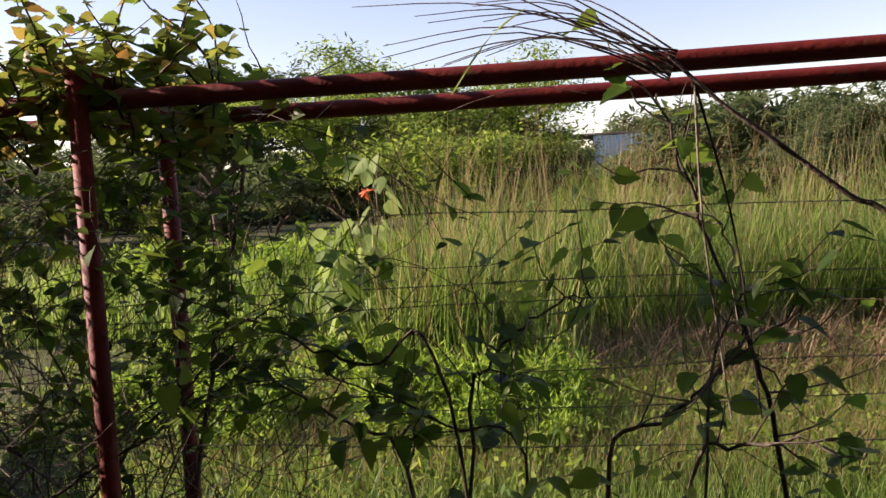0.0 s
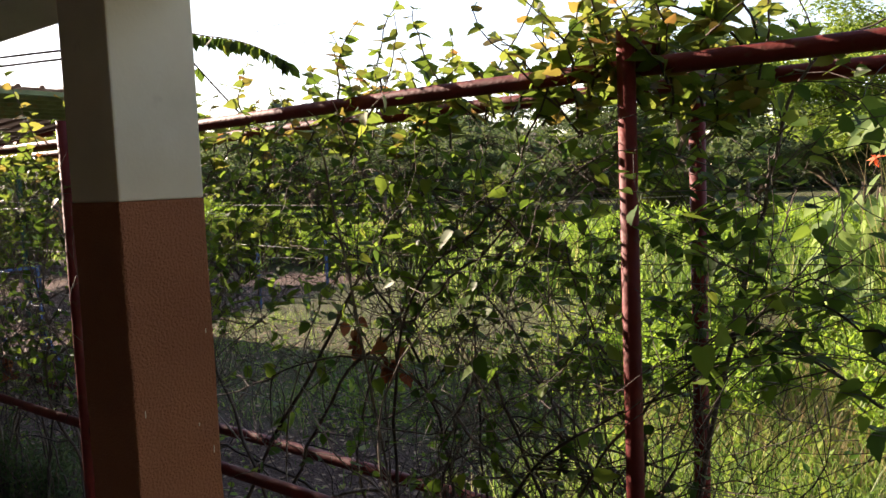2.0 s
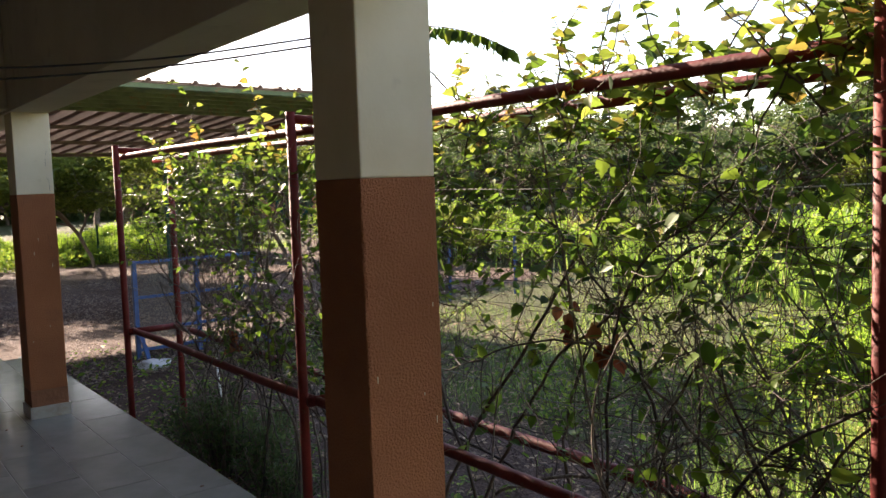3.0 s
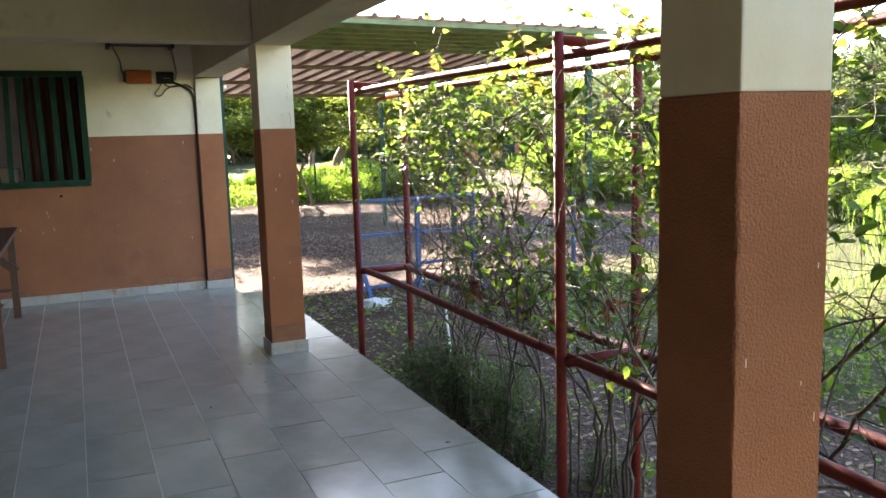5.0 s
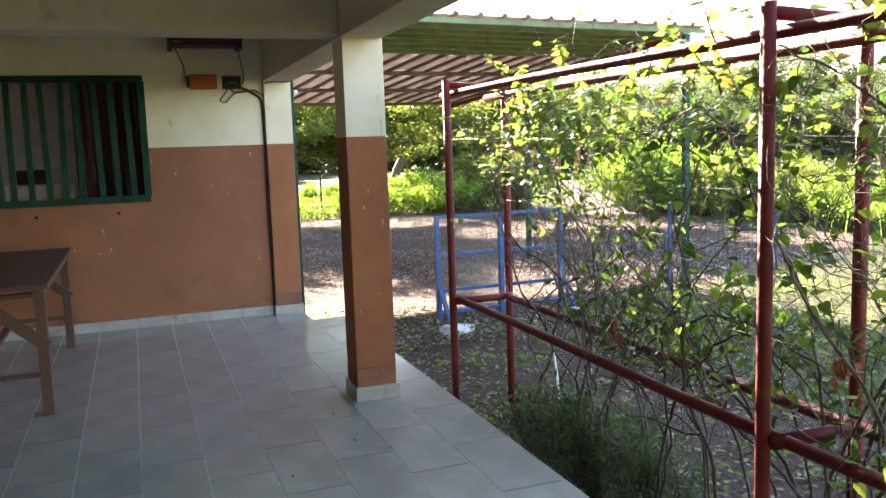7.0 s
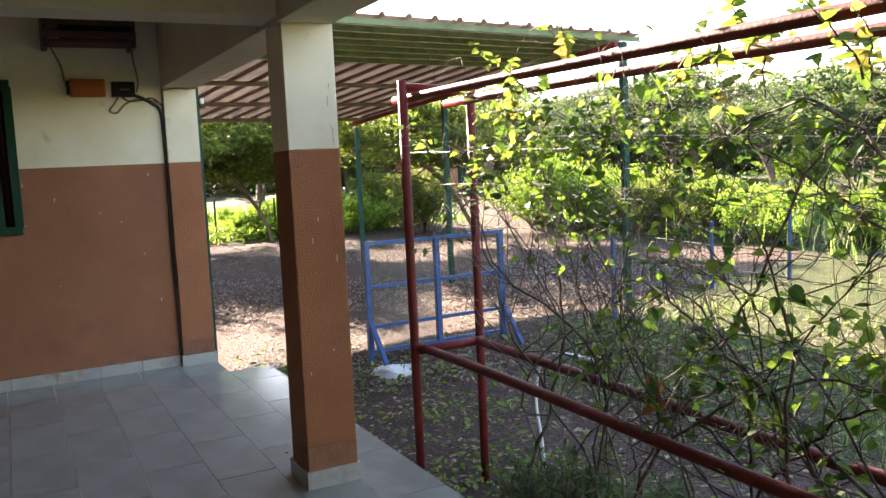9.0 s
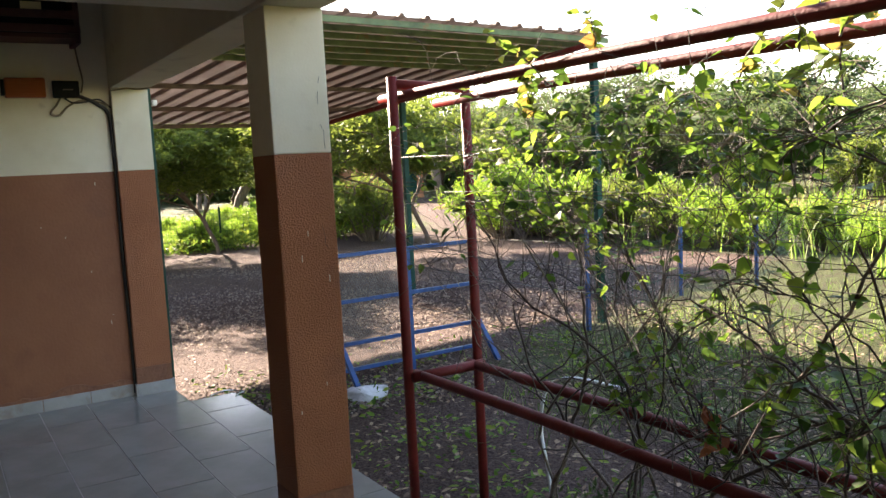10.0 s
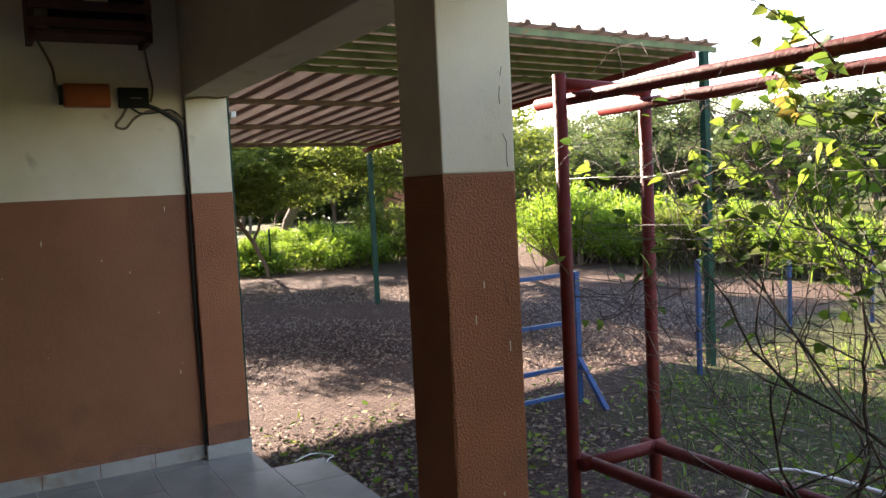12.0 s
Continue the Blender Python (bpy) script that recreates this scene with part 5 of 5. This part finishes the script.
def grasses():
    rng = np.random.default_rng(51)
    # tall clump
    cx, cy = rng.uniform(-3.4, 4.5, 230), rng.uniform(8.0, 14.0, 230)
    keep = (cx > -3.2 + 0.12 * (cy - 8)) & ((cy > 9.4) | (cx > 1.9) | (cx < -1.3))
    cx, cy = cx[keep], cy[keep]
    pick = rng.integers(0, len(cx), 17000)
    at = np.stack([cx[pick] + rng.normal(0, 0.13, 17000), cy[pick] + rng.normal(0, 0.13, 17000), np.full(17000, GZ - 0.02)], 1)
    hmul = rng.uniform(0.62, 1.2, len(cx))
    h = hmul[pick] * rng.uniform(0.4, 2.35, 17000)
    stuff("tall_grass", blades("tall_grass", at, h, rng.uniform(0.05, 0.8, 17000), rng.uniform(0.01, 0.024, 17000), M_GRASS, rng, 4), "tall green grass clump higher than a person", "grass")
    pick = rng.integers(0, len(cx), 1500)
    at = np.stack([cx[pick] + rng.normal(0, 0.12, 1500), cy[pick] + rng.normal(0, 0.12, 1500), np.full(1500, GZ)], 1)
    stuff("grass_stalks", blades("grass_stalks", at, rng.uniform(1.6, 3.3, 1500), rng.uniform(0.05, 0.4, 1500), np.full(1500, 0.011), M_STRAW, rng, 4), "dry straw-coloured grass stalks above the clump", "grass")
    at = scatter(rng, 2600, -1.6, 2.6, 7.6, 9.6)
    n = len(at)
    stuff("dead_grass", blades("dead_grass", at, rng.uniform(0.2, 0.9, n), rng.uniform(0.4, 1.3, n), rng.uniform(0.008, 0.016, n), M_LITTER, rng, 3), "brown dead grass in the hollow of the clump", "grass")
    at = scatter(rng, 100000, -11.5, 6, 2.6, 13, lambda x, y: green_at(x, y) * np.clip(1.25 - y / 16, 0.2, 1) * np.where((x < -4.5) & (np.sin(x * 2.3 + 1.1 * y) + np.sin(y * 2.9 - x * 0.9) < 0.6), 0.14, 0.8))
    n = len(at)
    stuff("meadow_grass", blades("meadow_grass", at, rng.uniform(0.05, 0.3, n), rng.uniform(0.2, 0.9, n), rng.uniform(0.004, 0.008, n), M_GRASS, rng, 3), "rough green meadow grass", "grass")
    at = scatter(rng, 34000, -4.5, 4.5, 3.6, 9.5)
    n = len(at)
    stuff("near_meadow_grass", blades("near_meadow_grass", at, rng.uniform(0.1, 0.55, n), rng.uniform(0.1, 0.8, n), rng.uniform(0.004, 0.009, n), M_GRASS, rng, 3), "knee-high yellow-green meadow grass", "grass")
    at = scatter(rng, 30000, -4.5, 5, 5.5, 10)
    n = len(at)
    stuff("dry_grass", blades("dry_grass", at, rng.uniform(0.1, 0.55, n), rng.uniform(0.2, 1.0, n), rng.uniform(0.004, 0.008, n), M_STRAW, rng, 3), "dry brown grass among the green", "grass")
    at = scatter(rng, 60000, -24, 8, 11.5, 26, lambda x, y: green_at(x, y) * np.where(x < -11.5 + 0.15 * (y - 12), 0.06, 1))
    n = len(at)
    stuff("far_meadow_grass", blades("far_meadow_grass", at, rng.uniform(0.4, 1.2, n), rng.uniform(0.1, 0.5, n), rng.uniform(0.015, 0.03, n), M_GRASS, rng, 2), "tall bright meadow grass in the distance", "grass")
    at = scatter(rng, 24_000, -33, -26.5, -6, 13, lambda x, y: green_at(x, y))
    n = len(at)
    stuff("yard_edge_grass", blades("yard_edge_grass", at, rng.uniform(0.1, 0.4, n), rng.uniform(0.1, 0.6, n), rng.uniform(0.012, 0.025, n), M_GRASS, rng, 2), "bright weeds along the edge of the yard", "grass")
    at = scatter(rng, 26000, -31, -25.6, -4, 10, lambda x, y: (np.abs(y - (2.6 - 0.46 * x)) > 2.2) * 1.0)
    n = len(at)
    at[:, 2] += rng.uniform(0.03, 0.42, n)
    stuff("yard_edge_weeds", leaves("yard_edge_weeds", at, rng.normal(0, 1, (n, 3)) + np.array([0, 0, 0.4]), rng.uniform(0.06, 0.15, n), M_WEED, rng, OVAL, 0.5), "low yellow-green broad-leaved weeds along the edge of the yard", "weeds")
    at = scatter(rng, 26000, -36, -19, 19, 32)
    n = len(at)
    stuff("straw_clearing", blades("straw_clearing", at, rng.uniform(0.1, 0.4, n), rng.uniform(0.3, 1.0, n), rng.uniform(0.02, 0.04, n), M_STRAW, rng, 2), "pale dry grass in a clearing beyond the fence", "grass")
    # broad weeds
    at = scatter(rng, 42000, -12.5, 3, 1.9, 8, lambda x, y: 0.06 + 0.16 * (y < 3.2) + 0.5 * (np.sin(x * 3.1 + y) * np.sin(y * 2.7 - x * 1.6) > 0.35) * (x > -11.9))
    n = len(at)
    at[:, 2] += rng.uniform(0.01, 0.14, n)
    way = rng.normal(0, 1, (n, 3)) * np.array([1, 1, 0.3]) + np.array([0, 0, 0.3])
    stuff("ground_weeds", leaves("ground_weeds", at, way, rng.uniform(0.03, 0.08, n), M_WEED, rng, OVAL, 0.6), "low broad-leaved weeds on the earth", "weeds")
    at = scatter(rng, 17000, -7, 3, 4.6, 9.5, lambda x, y: 1.0 * (np.sin(x * 1.3 + 2) * np.sin(y * 1.1) > -0.2))
    n = len(at)
    at[:, 2] += rng.uniform(0.02, 0.4, n)
    stuff("tall_weeds", leaves("tall_weeds", at, rng.normal(0, 1, (n, 3)) + np.array([0, 0, 0.4]), rng.uniform(0.03, 0.085, n), M_WEED, rng, OVAL, 0.4), "yellow-green broad weeds in the meadow", "weeds")
    at = scatter(rng, 30000, -24, -1, 1.8, 8, lambda x, y: np.where(x > -12, 0.8, 0.25))
    n = len(at)
    at[:, 2] = GZ + 0.045
    way = rng.normal(0, 1, (n, 3)) * np.array([1, 1, 0.1])
    stuff("leaf_litter", leaves("leaf_litter", at, way, rng.uniform(0.03, 0.07, n), M_LITTER, rng, OVAL, 2.5), "dry brown leaves on the earth", "leaf litter")


grasses()
far_woods()


def gravel():
    rng = np.random.default_rng(61)
    p = scatter(rng, 70000, -22, -10.6, -0.5, 10, lambda x, y: (1 - green_at(x, y)) * np.clip(1.5 + (x + 12) / 14, 0.15, 1))
    n = len(p)
    base = np.array([(1, 0, 0), (-0.5, 0.87, 0), (-0.5, -0.87, 0), (0, 0, 1.0)])
    s = rng.uniform(0.007, 0.03, n)[:, None, None]
    a = rng.uniform(0, 6.28, n)
    rot = np.stack([np.stack([np.cos(a), -np.sin(a), 0 * a], -1), np.stack([np.sin(a), np.cos(a), 0 * a], -1), np.stack([0 * a, 0 * a, 0.8 + 0 * a], -1)], -2)
    v = np.einsum("nij,kj->nki", rot, base) * s + p[:, None] + np.array([0, 0, 0.03])
    f = (np.arange(n)[:, None, None] * 4 + np.array([(0, 1, 3), (1, 2, 3), (2, 0, 3)])[None]).reshape(-1, 3)
    stuff("gravel", fast_mesh("gravel", v.reshape(-1, 3), f, M_GRAVEL), "reddish laterite gravel on the yard", "gravel")


gravel()


# ---- far buildings ----
def container():
    e = empty("container", (0, 50, GZ), "pale blue corrugated metal building beyond the trees", "building")
    bm = bmesh.new()
    pts = [(0.9 + 0.11 * k, 49 + (0.07 if k % 2 else 0)) for k in range(36)]
    lo = [bm.verts.new((x, y, GZ)) for x, y in pts]
    hi = [bm.verts.new((x, y, 4.2)) for x, y in pts]
    for k in range(35):
        bm.faces.new((lo[k], lo[k + 1], hi[k + 1], hi[k]))
    part("wall", bm, M_CONTAINER, e)
    bm = bmesh.new()
    box(bm, (-3.6, 48.9, 4.25), (5.0, 54, 4.35))
    part("roof", bm, M_SHEET, e)


container()


def far_house():
    e = empty("far_house", (-50, 24, GZ), "small orange house with a teal door up the path", "house")
    bm = bmesh.new()
    box(bm, (-53, 22.6, GZ), (-49, 26.4, 2.6))
    part("wall", bm, M_ORWALL, e)
    bm = bmesh.new()
    box(bm, (-53.4, 22.2, 2.6), (-48.6, 26.8, 2.75))
    part("roof", bm, M_SHEET, e)
    for y in (23.3, 25.0):
        bm = bmesh.new()
        box(bm, (-49, y, GZ), (-48.95, y + 0.9, 1.7))
        part("door", bm, M_TEAL, e, "teal door")


far_house()


# ---- pieces of the floor ----
def floor_tiles():
    floor = bpy.data.objects["floor"]
    L, W, G = 0.625, 0.2975, 0.0026
    meshes = {}

    def tile_mesh(lx, ly):
        key = (round(lx, 3), round(ly, 3))
        if key not in meshes:
            bm = bmesh.new()
            box(bm, (-lx / 2 + G, -ly / 2 + G, -0.008), (lx / 2 - G, ly / 2 - G, 0))
            for f in [f for f in bm.faces if f.normal.z < -0.5]:
                bm.faces.remove(f)
            me = bpy.data.meshes.new("tile")
            bm.to_mesh(me)
            bm.free()
            meshes[key] = finish(me, M_TILE)
        return meshes[key]

    rng = random.Random(7)

    def put(x0, x1, y0, y1):
        if x1 - x0 < 0.05 or y1 - y0 < 0.03:
            return
        ob = new("tile", tile_mesh(x1 - x0, y1 - y0))
        ob.parent = floor
        ob.location = ((x0 + x1) / 2, (y0 + y1) / 2, rng.uniform(-0.0006, 0.0006))
        ob.rotation_euler = (rng.uniform(-0.0012, 0.0012), rng.uniform(-0.0008, 0.0008), 0)

    rows = [(STRIP_Y, EDGE_Y, -10.42)] + [(STRIP_Y - (k + 1) * W, STRIP_Y - k * W, END_X) for k in range(12)]
    for j, (y0, y1, xs) in enumerate(rows):
        y0 = max(y0, BACK_Y)
        x = xs
        first = (0.43 if j % 2 else 0.12) if j else 0.36
        while x < START_X:
            nx = min(START_X, x + (first if x == xs else L))
            put(x, nx, y0, y1)
            x = nx


floor_tiles()


def skirting():
    wall = bpy.data.objects["wall_west"]
    y = 1.2
    rng = random.Random(9)
    while y > BACK_Y:
        y0 = max(BACK_Y, y - 0.3)
        bm = bmesh.new()
        box(bm, (END_X, y0 + 0.002, 0), (END_X + 0.012, y - 0.002, 0.085 + rng.uniform(-0.002, 0.002)), bevel=0.002)
        part("skirting_tile", bm, M_SKIRT, wall)
        y = y0


skirting()
